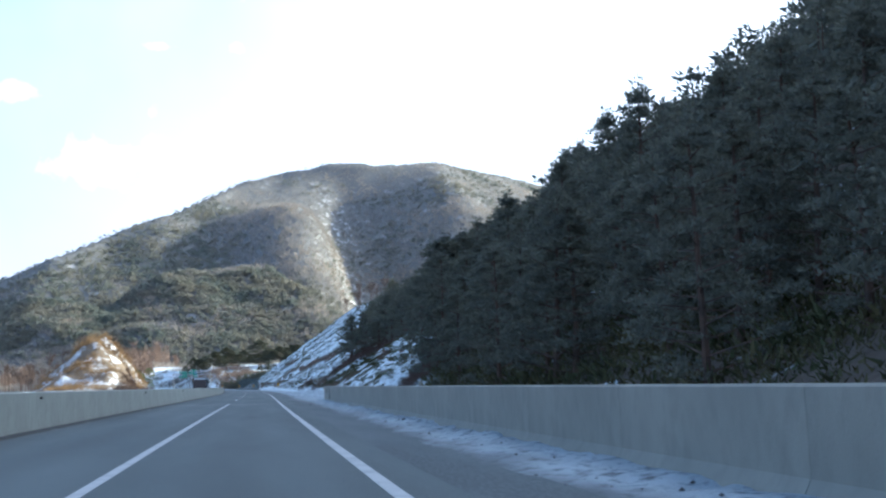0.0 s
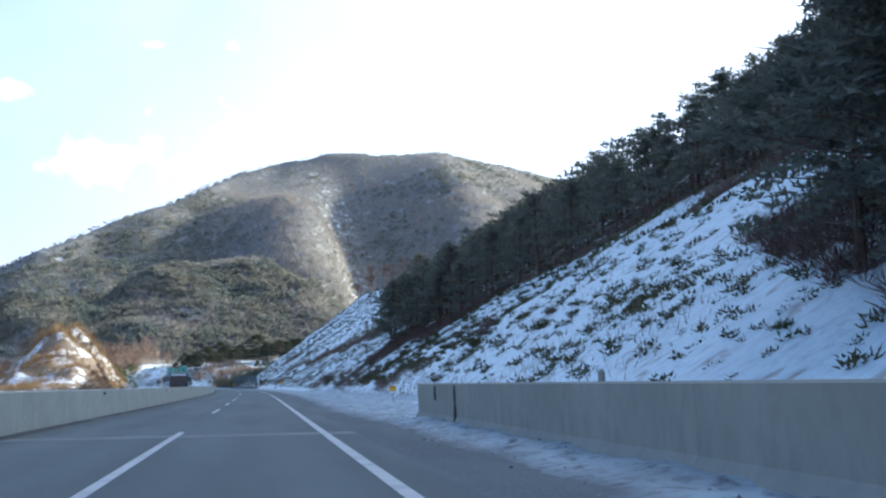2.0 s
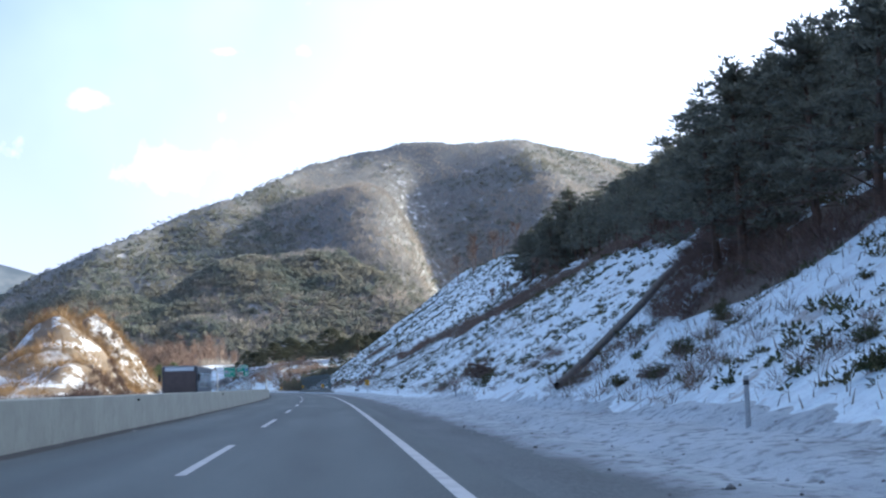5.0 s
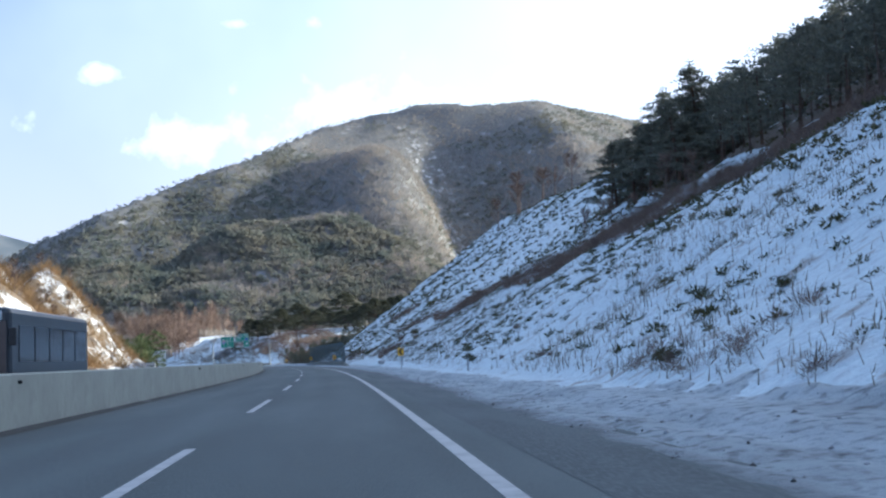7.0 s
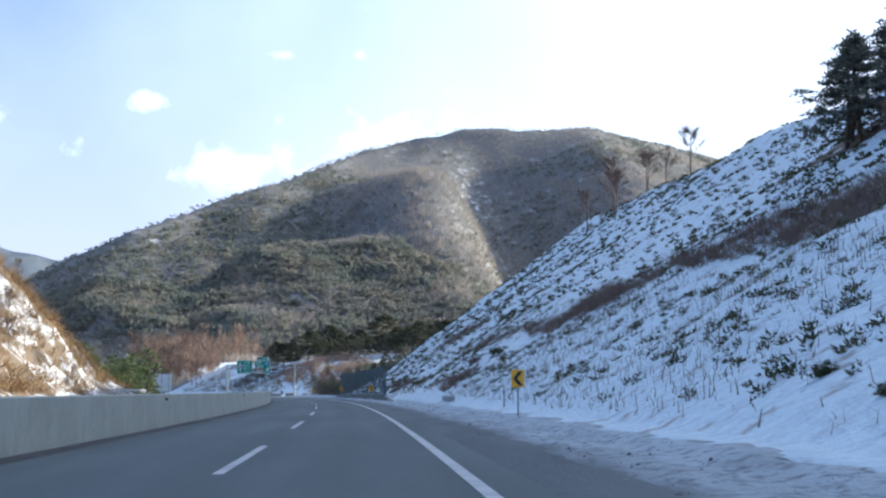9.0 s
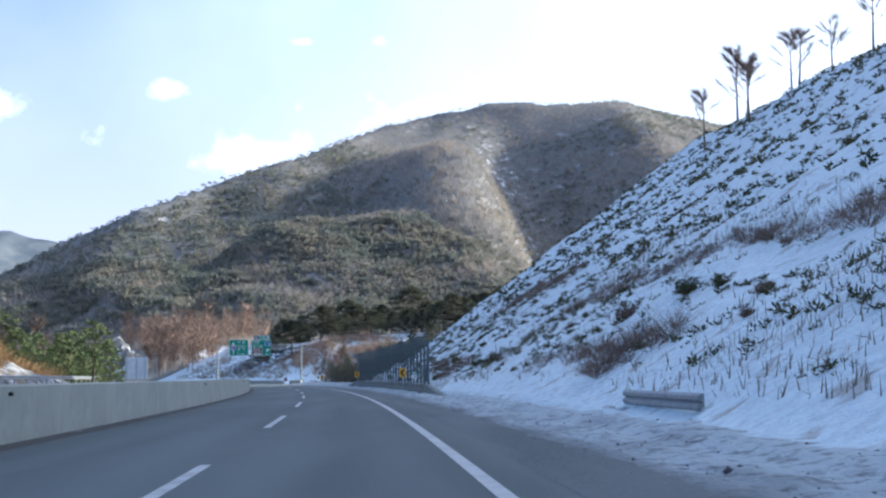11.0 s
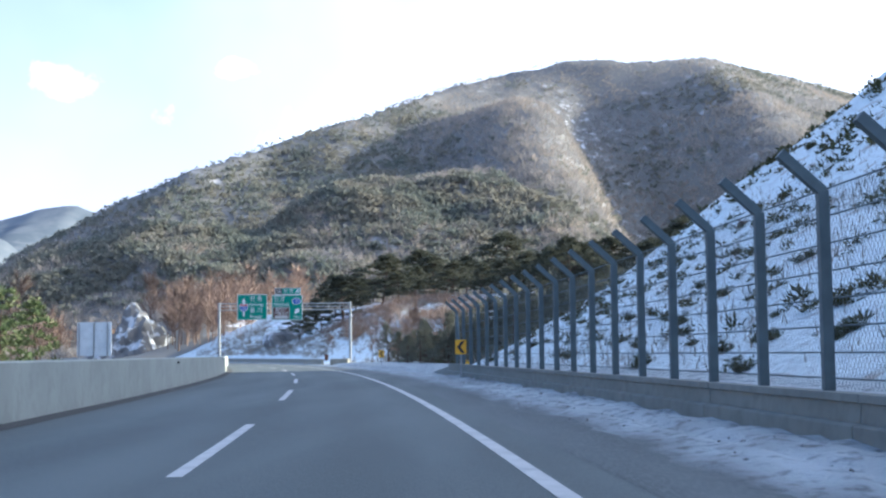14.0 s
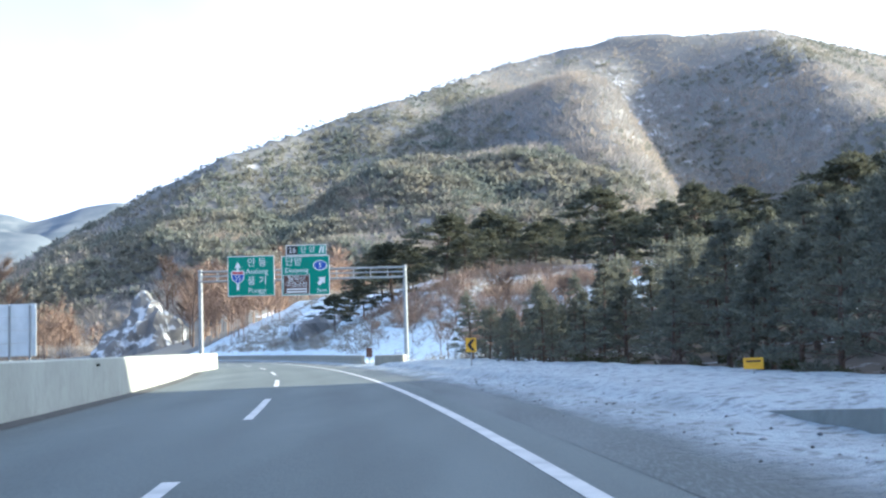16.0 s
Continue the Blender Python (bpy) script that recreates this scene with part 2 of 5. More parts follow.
def wheel_tracks(m):
    """Slightly darker, polished bands where tyres run, at each lane's two tracks."""
    nt = m.node_tree
    bsdf = nt.nodes["Principled BSDF"]
    old = bsdf.inputs["Base Color"].links[0].from_socket
    at = nt.nodes.new("ShaderNodeAttribute")
    at.attribute_name = "lateral"
    ops = []
    for op, v in (("MULTIPLY", 2 * math.pi / 1.8), ("COSINE", 0.0), ("MULTIPLY", -0.075), ("ADD", 1.0)):
        q = nt.nodes.new("ShaderNodeMath")
        q.operation = op
        q.inputs[1].default_value = v
        nt.links.new(ops[-1].outputs[0] if ops else at.outputs["Fac"], q.inputs[0])
        ops.append(q)
    hs = nt.nodes.new("ShaderNodeHueSaturation")
    nt.links.new(ops[-1].outputs[0], hs.inputs["Value"])
    nt.links.new(old, hs.inputs["Color"])
    nt.links.new(hs.outputs["Color"], bsdf.inputs["Base Color"])


wheel_tracks(ASPHALT)


def verge_snow(name, dirty, clean):
    """Roadside snow: gritty and trodden by the traffic's edge, cleaner across the verge."""
    m = bpy.data.materials.new(name)
    m.use_nodes = True
    nt = m.node_tree
    b = nt.nodes["Principled BSDF"]
    b.inputs["Roughness"].default_value, b.inputs["Specular IOR Level"].default_value = 0.75, 0.3
    at = nt.nodes.new("ShaderNodeAttribute")
    at.attribute_name = "across"
    add = nt.nodes.new("ShaderNodeMath")
    add.operation, add.use_clamp = "MULTIPLY_ADD", True
    add.inputs[1].default_value = 0.9
    nt.links.new(noise_fac(nt, 0.8, 0.25, 0.8, 6.0, stretch=(1, 0.35, 1)), add.inputs[0])
    off = nt.nodes.new("ShaderNodeMath")
    off.operation = "MULTIPLY_ADD"
    off.inputs[1].default_value, off.inputs[2].default_value = 1.0, -0.42
    nt.links.new(at.outputs["Fac"], off.inputs[0])
    nt.links.new(off.outputs[0], add.inputs[2])
    col = ramp_mix(nt, add.outputs[0], dirty, clean)
    col = ramp_mix(nt, noise_fac(nt, 4.5, 0.50, 0.72, 8.0, stretch=(1, 0.6, 1)), col, tuple(0.85 * q for q in dirty))
    nt.links.new(col, b.inputs["Base Color"])
    bp = nt.nodes.new("ShaderNodeBump")
    bp.inputs["Strength"].default_value, bp.inputs["Distance"].default_value = 0.8, 0.12
    nt.links.new(noise_fac(nt, 9, 0, 1, 8.0), bp.inputs["Height"])
    nt.links.new(bp.outputs["Normal"], b.inputs["Normal"])
    return m


SNOW = verge_snow("trodden_snow", (0.105, 0.116, 0.124), (0.385, 0.428, 0.465))
SNOW_PALE = verge_snow("roadside_snow", (0.100, 0.112, 0.120), (0.31, 0.346, 0.38))


def snow_patches(m):
    """Snow lying in broken patches where the woods stand open."""
    nt = m.node_tree
    bsdf = nt.nodes["Principled BSDF"]
    old = bsdf.inputs["Base Color"].links[0].from_socket
    at = nt.nodes.new("ShaderNodeAttribute")
    at.attribute_name = "open_snow"
    q = nt.nodes.new("ShaderNodeMath")
    q.operation, q.use_clamp = "MULTIPLY", True
    nt.links.new(at.outputs["Fac"], q.inputs[0])
    nt.links.new(noise_fac(nt, 0.16, 0.53, 0.66, 6.0, stretch=(1, 0.45, 1)), q.inputs[1])
    nt.links.new(ramp_mix(nt, q.outputs[0], old, (0.66, 0.66, 0.68)), bsdf.inputs["Base Color"])


snow_patches(MOUNTAIN)


# ---- building helpers ----
def mesh_ob(name, verts, faces, material, parent=None, label="", smooth=False):
    me = bpy.data.meshes.new(name)
    verts = np.asarray(verts, dtype=np.float32)
    if isinstance(faces, np.ndarray):
        n, k = faces.shape
        me.vertices.add(len(verts))
        me.vertices.foreach_set("co", verts.ravel())
        me.loops.add(n * k)
        me.loops.foreach_set("vertex_index", faces.astype(np.int32).ravel())
        me.polygons.add(n)
        me.polygons.foreach_set("loop_start", np.arange(0, n * k, k, dtype=np.int32))
        me.update(calc_edges=True)
    else:
        me.from_pydata(verts.tolist(), [], faces)
    if smooth:
        me.polygons.foreach_set("use_smooth", np.ones(len(me.polygons), dtype=bool))
    me.materials.append(material)
    ob = new(name, me)
    if parent:
        ob.parent = parent
    if label:
        ob["label"] = label
    return ob


def part(name, bm, material, parent=None, label=""):
    me = bpy.data.meshes.new(name)
    bmesh.ops.recalc_face_normals(bm, faces=bm.faces)
    bm.to_mesh(me)
    bm.free()
    me.materials.append(material)
    ob = new(name, me)
    if parent:
        ob.parent = parent
    if label:
        ob["label"] = label
    return ob


def thing(name, m, label, category, group="", kind=""):
    ob = new(name)
    ob.matrix_basis = m
    return tagged(ob, label, category, group, kind)


def box(bm, x0, x1, y0, y1, z0, z1, bevel=0.0):
    r = bmesh.ops.create_cube(bm, size=1.0)
    for v in r["verts"]:
        v.co = ((x0 + x1) / 2 + v.co.x * (x1 - x0), (y0 + y1) / 2 + v.co.y * (y1 - y0), (z0 + z1) / 2 + v.co.z * (z1 - z0))
    if bevel:
        bmesh.ops.bevel(bm, geom=list({e for v in r["verts"] for e in v.link_edges}), offset=bevel, segments=2, affect="EDGES", profile=0.5)
    return bm


def tube(bm, a, b, r0, r1=None, seg=8, cap=True):
    a, b = Vector(a), Vector(b)
    d = b - a
    m = Matrix.Translation((a + b) / 2) @ d.to_track_quat("Z", "Y").to_matrix().to_4x4()
    bmesh.ops.create_cone(bm, cap_ends=cap, segments=seg, radius1=r0, radius2=r0 if r1 is None else r1, depth=d.length, matrix=m)
    return bm


def grid_faces(nu, nv):
    i = np.arange(nu - 1)[:, None] * nv + np.arange(nv - 1)[None, :]
    i = i.ravel()
    return np.stack([i, i + nv, i + nv + 1, i + 1], 1)


# ---- the road's line: its right edge marking, by length s ----
KS = (-150, 0, 50, 100, 150, 200, 250, 300, 350, 400, 450, 500, 550, 600, 700, 800, 900)
KH = (0, 0, -0.2, -0.33, -0.3, 0, 0.57, 1.5, 2.9, 4.97, 7.85, 11.6, 16.3, 22, 34, 45, 56)
RS = np.arange(-150.0, 901.0, 1.0)
RH = np.radians(np.interp(RS, KS, KH))
RX = np.concatenate([[0], np.cumsum(-np.sin(RH))[:-1]])
RY = np.concatenate([[0], np.cumsum(np.cos(RH))[:-1]])
RX, RY = RX - RX[150] + 1.59, RY - RY[150]


def on_road(s, lat):
    """World x, y and heading at length s, lat metres to the right of the edge line."""
    x, y, h = np.interp(s, RS, RX), np.interp(s, RS, RY), np.interp(s, RS, RH)
    return x + lat * np.cos(h), y + lat * np.sin(h), h


def road_pose(s, lat, z=0.0, turn=0.0):
    x, y, h = on_road(s, lat)
    return pose(float(x), float(y), z, 0, 0, math.degrees(float(h)) + turn)


def to_road(x, y):
    """Nearest s and lat of world points."""
    x, y = np.atleast_1d(x).astype(float), np.atleast_1d(y).astype(float)
    s, lat = np.empty_like(x), np.empty_like(x)
    px, py = RX[::4], RY[::4]
    for a in range(0, len(x), 4000):
        d = (x[a:a + 4000, None] - px) ** 2 + (y[a:a + 4000, None] - py) ** 2
        k = d.argmin(1) * 4
        k = np.minimum(k, len(RS) - 1)
        h = RH[k]
        dx, dy = x[a:a + 4000] - RX[k], y[a:a + 4000] - RY[k]
        s[a:a + 4000] = RS[k] - dx * np.sin(h) + dy * np.cos(h)
        lat[a:a + 4000] = dx * np.cos(h) + dy * np.sin(h)
    return s, lat


def step(a, b, v):
    t = np.clip((v - a) / (b - a), 0, 1)
    return t * t * (3 - 2 * t)


def lattice(i, j, seed):
    h = np.sin(i * 127.1 + j * 311.7 + seed * 74.7) * 43758.5453
    return h - np.floor(h)


def wave(x, y, f, seed=0.0):
    """Smooth value noise in two octaves, about -1 to 1, with bumps some 3 / f across."""
    out = 0
    for k, (q, amp) in enumerate(((f / 2.6, 0.72), (f / 1.2, 0.38))):
        a, b = x * q + 17.3 * seed + 3.1 * k + 0.2 * y * q, y * q - 9.7 * seed - 0.2 * x * q
        i, j = np.floor(a), np.floor(b)
        u, v = a - i, b - j
        u, v = u * u * (3 - 2 * u), v * v * (3 - 2 * v)
        n = (lattice(i, j, seed) * (1 - u) + lattice(i + 1, j, seed) * u) * (1 - v) + (lattice(i, j + 1, seed) * (1 - u) + lattice(i + 1, j + 1, seed) * u) * v
        out = out + amp * (n * 2 - 1) * 1.25
    return out


def height_right(s, lat):
    foot = 4.6 - 0.8 * step(280, 380, s)
    cut = 0.62 * (lat - foot)
    cut = np.minimum(cut, 34 + 0.22 * (lat - 60))
    late = np.interp(lat, (0, 4, 7.4, 10.4, 15.5, 22.9, 31.8, 44.5, 59, 110), (-2, 0, 1.8, 3.7, 7.3, 12.6, 19.0, 28.4, 33.4, 43.0))
    cut = cut + (late - cut) * step(345, 385, s)
    verge = 0.04 + (0.09 - 0.06 * step(438, 456, s)) * np.clip(lat - 2.0, 0, 5)
    far = np.clip((0.15 + 0.27 * step(510, 575, s)) * (lat - 11 + 6.5 * step(515, 575, s)), 0, 60)
    # plus an unseen rise right of the bend, added to shade verge and median
    far = np.minimum(far, 4.8 + 3.2 * step(558, 590, s) + 0.06 * lat) + np.clip(0.75 * (lat - 24), 0, 22) * (1 - step(476, 502, s))
    w = step(447, 462, s + 0.04 * lat)
    body = cut * (1 - w) + far * w
    bumps = (0.22 * wave(s, lat, 0.9, 1) + 0.5 * wave(s, lat, 0.22, 2)) * step(0.5, 4, body)
    return np.maximum(body + bumps, verge + 0.05 * wave(s, lat, 1.6, 3) * step(2.2, 3.2, lat))


def height_left(s, lat):
    u = -lat
    knoll = 15.0 * np.exp(-((u - 41) / 10.5) ** 2) * step(290, 372, s) * (1 - step(392, 478, s))
    cutface = np.clip(1.05 * (u - 29.5 + 3.4 * step(385, 410, s)), 0, 99)
    knoll = np.minimum(knoll, cutface)
    roll = 1.2 * wave(s, lat, 0.06, 5) * step(30, 60, u)
    return np.maximum(0, knoll + (0.5 * wave(s, lat, 0.9, 6) + 3.0 * wave(s, lat, 0.24, 16)) * step(0.6, 4, knoll) + roll) - 0.04


def ridge(x):
    kx = (-900, -420, -322, -282, -236, -182, -140, -90, -20, 30, 94, 134, 178, 236, 290, 345, 500, 800, 1300)
    ky = (1150, 1150, 1190, 1200, 1200, 1205, 1300, 1355, 1550, 1590, 1600, 1600, 1610, 1640, 1680, 1720, 1800, 1900, 1900)
    kz = (4, 20, 44, 71, 97, 121, 156, 181, 247, 266, 282, 283, 283, 292, 290, 288, 270, 230, 180)
    return np.interp(x, kx, ky), np.interp(x, kx, kz)


def front_ridge(x):
    """Crest of the lower wooded ridge in front of the mountain."""
    kx = (-300, -240, -191, -150, -99, -63, -20, 12, 54, 110, 170)
    ky = (955, 970, 992, 1022, 1070, 1090, 1100, 1100, 1020, 980, 960)
    kz = (4, 26, 43, 60, 84, 96, 103, 102, 60, 20, 2)
    return np.interp(x, kx, ky), np.interp(x, kx, kz)


def height_mountain(x, y):
    yr, zr = ridge(x)
    yf = np.interp(x, (-900, -300, -100, 100, 300, 800), (930, 950, 905, 890, 900, 900))
    t = (y - yf) / (yr - yf)
    up = np.clip(t, 0, 1)
    front = (zr + 4) * (0.80 * up + 0.20 * up * up)
    back = zr + 4 - np.maximum(y - yr, 0) * 0.45
    z = np.where(t <= 1, front, back)
    mid = np.sin(np.pi * np.clip(t, 0, 1)) ** 0.7
    down = 1600 - y
    dx = x - (112 + 0.045 * down)
    gully = -66 * np.exp(-(dx / np.where(dx < 0, 58.0, 60.0)) ** 2) * mid
    sx = x - 52
    spur = 44 * np.exp(-(sx / np.where(sx < 0, 62.0, 40.0)) ** 2) * mid * (1 - step(0.55, 0.95, t))
    spur2 = 16 * np.exp(-((x - (238 + 0.03 * down)) / 36.0) ** 2) * mid
    rough = mid * (7 * wave(x + 0.3 * y, y * 0.35, 0.030, 11) + 3 * wave(x, y * 0.6, 0.08, 12))
    z = z + gully + spur + spur2 + rough
    yc, zc = front_ridge(x)
    ahead, behind = np.maximum(yc - y, 0), np.maximum(y - yc, 0)
    fr = zc * (1 - np.clip(ahead / np.maximum(yc - yf + 12, 40), 0, 1.2) ** 1.15) - 0.30 * behind
    fr = fr + (9 * wave(x + 0.35 * y, y * 0.3, 0.05, 13) + 3 * wave(x, y, 0.10, 14)) * step(8, 40, fr)
    k = np.clip(0.5 + (fr - z) / 44, 0, 1)          # the nearer ridge runs softly into the mountain behind it
    return np.maximum(z * (1 - k) + fr * k + 11 * k * (1 - k), 0)


def height(x, y):
    """The ground's height anywhere."""
    x, y = np.atleast_1d(x).astype(float), np.atleast_1d(y).astype(float)
    s, lat = to_road(x, y)
    hr = np.where(lat > 2.0, height_right(s, lat), 0)
    hl = np.where(lat < -9, height_left(s, lat), 0)
    fade = 1 - step(620, 800, y)
    valley = (13 * step(600, 790, y) + 1.2 * wave(x, y, 0.03, 15) * step(600, 700, y)) * step(12, 40, np.abs(lat + 4)) * (0.06 + 0.94 * step(-118, -92, x + 0.05 * (y - 800)))
    near = np.where(lat > 2.0, hr, hl) * fade
    return np.maximum(np.maximum(near, valley), height_mountain(x, y))


# ---- ground ----
gx = np.concatenate([np.linspace(-2600, -420, 24), np.arange(-400, 520, 9.0), np.linspace(540, 2600, 24)])
gy = np.concatenate([np.linspace(-900, -120, 12), np.arange(-100, 1760, 9.0), np.linspace(1800, 4300, 24)])
GX, GY = np.meshgrid(gx, gy, indexing="ij")
hx, hy = GX.ravel(), GY.ravel()
hz = height(hx, hy)
hs, hlat = to_road(hx, hy)
inner = (hs > -112) & (hs < 655) & (hlat > -82) & (hlat < 102)
hz = np.where(inner, hz - 4.0, hz) - 0.25
snowy = np.exp(-((hx - (82 + 0.035 * (1600 - hy)) - 14 * wave(hx * 0.3, hy, 0.022, 71)) / 26.0) ** 2) * step(1130, 1180, hy) * (1 - step(1480, 1590, hy))
snowy = np.maximum(snowy, 0.8 * np.exp(-((hx - 262) / 24.0) ** 2 - ((hy - 1480) / 60.0) ** 2))
ground = mesh_ob("ground", np.stack([hx, hy, hz], 1), grid_faces(len(gx), len(gy)), MOUNTAIN, smooth=True)
ground.data.attributes.new("open_snow", "FLOAT", "POINT").data.foreach_set("value", snowy.astype(np.float32))
tagged(ground, "valley floor and wooded mountainside with patchy snow", "ground", kind="structure")


def snow_edge(s):
    """How far from the edge line the verge's snow begins."""
    return np.interp(s, (0, 80, 96, 112, 160, 280, 380, 460, 520), (1.95, 2.0, 2.1, 1.5, 2.0, 2.1, 1.85, 1.7, 1.6)) + 0.16 * wave(s, s * 0.2, 0.5, 61)


def strip(name, s0, s1, ds, lats, zf, material, label, category, kind="structure", parent=None):
    s = np.arange(s0, s1 + 0.01, ds)
    S, L = np.meshgrid(s, np.asarray(lats, float), indexing="ij")
    x, y, _ = on_road(S.ravel(), L.ravel())
    z = zf(S.ravel(), L.ravel())
    f = grid_faces(len(s), len(lats))[:, ::-1]
    ob = mesh_ob(name, np.stack([x, y, z], 1), f, material, parent, smooth=True)
    ob.data.attributes.new("across", "FLOAT", "POINT").data.foreach_set("value", (0.70 * step(-0.15, 0.75, L.ravel() - snow_edge(S.ravel())) + 0.30 * np.clip((L.ravel() - 2.0) / 2.5, 0, 1)).astype(np.float32))
    ob.data.attributes.new("lateral", "FLOAT", "POINT").data.foreach_set("value", L.ravel().astype(np.float32))
    return tagged(ob, label, category, kind=kind)


flat = lambda z: (lambda s, lat: np.full_like(s, z))
strip("road", -140, 860, 2.0, (-9.0, -7.2, -3.6, 0, 1.0, 2.9), flat(0.0), ASPHALT, "dry grey asphalt carriageway of two lanes", "road")
strip("shoulder", -140, 860, 2.0, (0.75, 1.5, 2.9), flat(0.005), SHOULDER, "gritty asphalt hard shoulder dusted with snow", "road")
strip("opposite_road", -140, 860, 4.0, (-25.5, -22, -18, -14, -9.6), flat(-0.01), ASPHALT, "asphalt carriageway for the opposite direction", "road")
lat_r = np.concatenate([[4.0], np.arange(4.3, 12, 0.45), np.arange(12, 60, 0.9), np.arange(61, 104, 4)])
strip("snow_slope", -120, 660, 1.0, lat_r, lambda s, l: height_right(s, l) - 0.6 * (l < 4.2) - 0.25 * (l < 4.6) * (s < 97), SLOPE, "steep roadside slope under patchy snow and scrub", "slope")


def verge_z(s, l):
    d = l - snow_edge(s) + 0.16 * wave(s * 0.5, l, 3.5, 62) + 0.06 * wave(s * 0.6, l, 9.0, 63)
    z = 0.085 * np.clip(d / 0.8, -0.5, 1) + 0.03 * wave(s, l, 2.4, 8) * np.clip(d / 0.6, 0, 1) + 0.03 * wave(s, l, 6.5, 9) * np.clip(d / 0.6, 0, 1)
    for at, deep in ((2.75, 0.06), (3.55, 0.07)):
        z = z - deep * np.exp(-((l - at + 0.35 * wave(s, s * 0, 0.10, at)) / 0.13) ** 2) * step(-0.2, 0.5, wave(s, s * 0, 0.15, 67 + at)) * step(100, 130, s)
    wide = 1.0 * step(104, 118, s) * (1 - step(205, 235, s)) + 5.2 * step(446, 458, s) * (1 - step(518, 532, s))     # the verge runs up the slope's foot
    walled = np.maximum(1 - step(94, 101, s), step(364, 376, s) * (1 - step(446, 457, s)))     # low against the walls
    z = np.maximum(z, (height_right(s, l) + 0.02 + 0.03 * wide) * step(3.0, 4.2, l) * (1 - walled))
    z = z + (0.05 * wave(s, l, 3.2, 68) + 0.04 * wave(s, l, 7.0, 69) + 0.06 * step(2.7, 3.3, l)) * step(2.2, 3.2, l) * walled
    return z - 0.8 * step(4.55, 5.1, l + 0.45 * (1 - step(94, 101, s)) - wide + 0.35 * wave(s, l, 1.5, 65) + 0.2 * wave(s, l, 5.0, 66))


strip("snow_verge", -120, 430, 0.5, np.arange(0.9, 6.8, 0.14), verge_z, SNOW, "verge of trodden dirty snow beside the road", "snow")
strip("bend_snow_verge", 430, 640, 0.5, np.concatenate([np.arange(0.9, 5.8, 0.14), np.arange(5.8, 10.9, 0.3)]), verge_z, SNOW_PALE, "verge of cleaner lumpy snow beside the bend", "snow")
strip("left_bank", -120, 660, 2.0, -np.concatenate([np.arange(25.4, 50, 1.0), np.arange(50, 84, 3)]), height_left, BANK, "snowy bank with scrub beyond the opposite lanes", "slope")
strip("rock_cut", 392, 470, 0.7, -np.arange(25.7, 31.6, 0.45), lambda s, l: height_left(s, l) + 0.06 + 0.35 * wave(s, l, 1.3, 35) * step(0.3, 1.0, height_left(s, l)) - 2.0 * (l < -31.2) - 2.0 * (height_left(s, l) < 0.1), CUT_ROCK, "dark rock cutting dusted with snow beyond the opposite lanes", "rock")

# snowfield beyond the bend
px_, py_ = np.arange(-96, 70, 5.0), np.arange(585, 900, 5.0)
PX, PY = np.meshgrid(px_, py_, indexing="ij")
fx, fy = PX.ravel(), PY.ravel()
fl = to_road(fx, fy)[1]
fz = height(fx, fy) + 0.35 - 5 * (1 - step(-76, -60, fx + 6 * wave(fx, fy, 0.12, 91))) - 6 * (1 - step(15, 24, np.abs(fl + 4)))
tagged(mesh_ob("snowfield_ground", np.stack([fx, fy, fz], 1), grid_faces(len(px_), len(py_)), CLEAN_SNOW, smooth=True), "open snow-covered fields lit by the low sun", "snowfield", kind="structure")

# far ranges on the horizon, their haze painted as blue colour
rx_ = np.arange(-3600, 900, 20.0)
rt_ = np.linspace(0, 1, 14)
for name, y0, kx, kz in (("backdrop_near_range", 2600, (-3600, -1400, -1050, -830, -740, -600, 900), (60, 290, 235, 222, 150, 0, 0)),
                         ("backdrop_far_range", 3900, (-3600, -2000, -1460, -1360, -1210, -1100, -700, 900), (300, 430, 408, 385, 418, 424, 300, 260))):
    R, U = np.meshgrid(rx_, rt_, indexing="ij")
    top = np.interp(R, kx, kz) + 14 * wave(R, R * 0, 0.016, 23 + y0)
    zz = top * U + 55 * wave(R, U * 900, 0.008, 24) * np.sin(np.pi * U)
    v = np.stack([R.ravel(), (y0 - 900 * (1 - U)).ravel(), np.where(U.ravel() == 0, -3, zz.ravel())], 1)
    tagged(mesh_ob(name, v, grid_faces(len(rx_), 14), FAR_HAZED, smooth=True), "snowy mountain range on the horizon with haze blue painted in", "mountain range", kind="structure")


# ---- road markings ----
def mark(name, s0, s1, lat, width, parent=None, z=0.006):
    n = max(2, int((s1 - s0) / 4) + 1)
    s = np.linspace(s0, s1, n)
    x0, y0, _ = on_road(s, np.full(n, lat - width / 2))
    x1, y1, _ = on_road(s, np.full(n, lat + width / 2))
    v = np.concatenate([np.stack([x0, y0, np.full(n, z)], 1), np.stack([x1, y1, np.full(n, z)], 1)])
    f = np.array([[k, n + k, n + k + 1, k + 1] for k in range(n - 1)])
    return mesh_ob(name, v, f, PAINT, parent)


tagged(mark("edge_line", -140, 860, 0.0, 0.20), "solid white edge line painted on asphalt", "road marking", kind="structure")
lane = tagged(mark("lane_line", -140, 91, -3.6, 0.17), "white lane line, solid and then broken", "road marking", kind="structure")
dash_k, dash_s = (0, 2, 5, 7, 10, 12, 14, 16, 28), (113.5, 158.0, 223.7, 266.5, 334.3, 377.6, 420.3, 460.7, 705.0)
for k in range(28):
    a = float(np.interp(k, dash_k, dash_s))
    mark("dash", a, a + 9.6, -3.6, 0.17, lane)
SALTED = surface("salted_concrete", (0.17, 0.185, 0.19), (0.11, 0.12, 0.125), 1.2, 0.4, 0.62, 0.85, fine=(0.23, 0.24, 0.245), fine_scale=18)
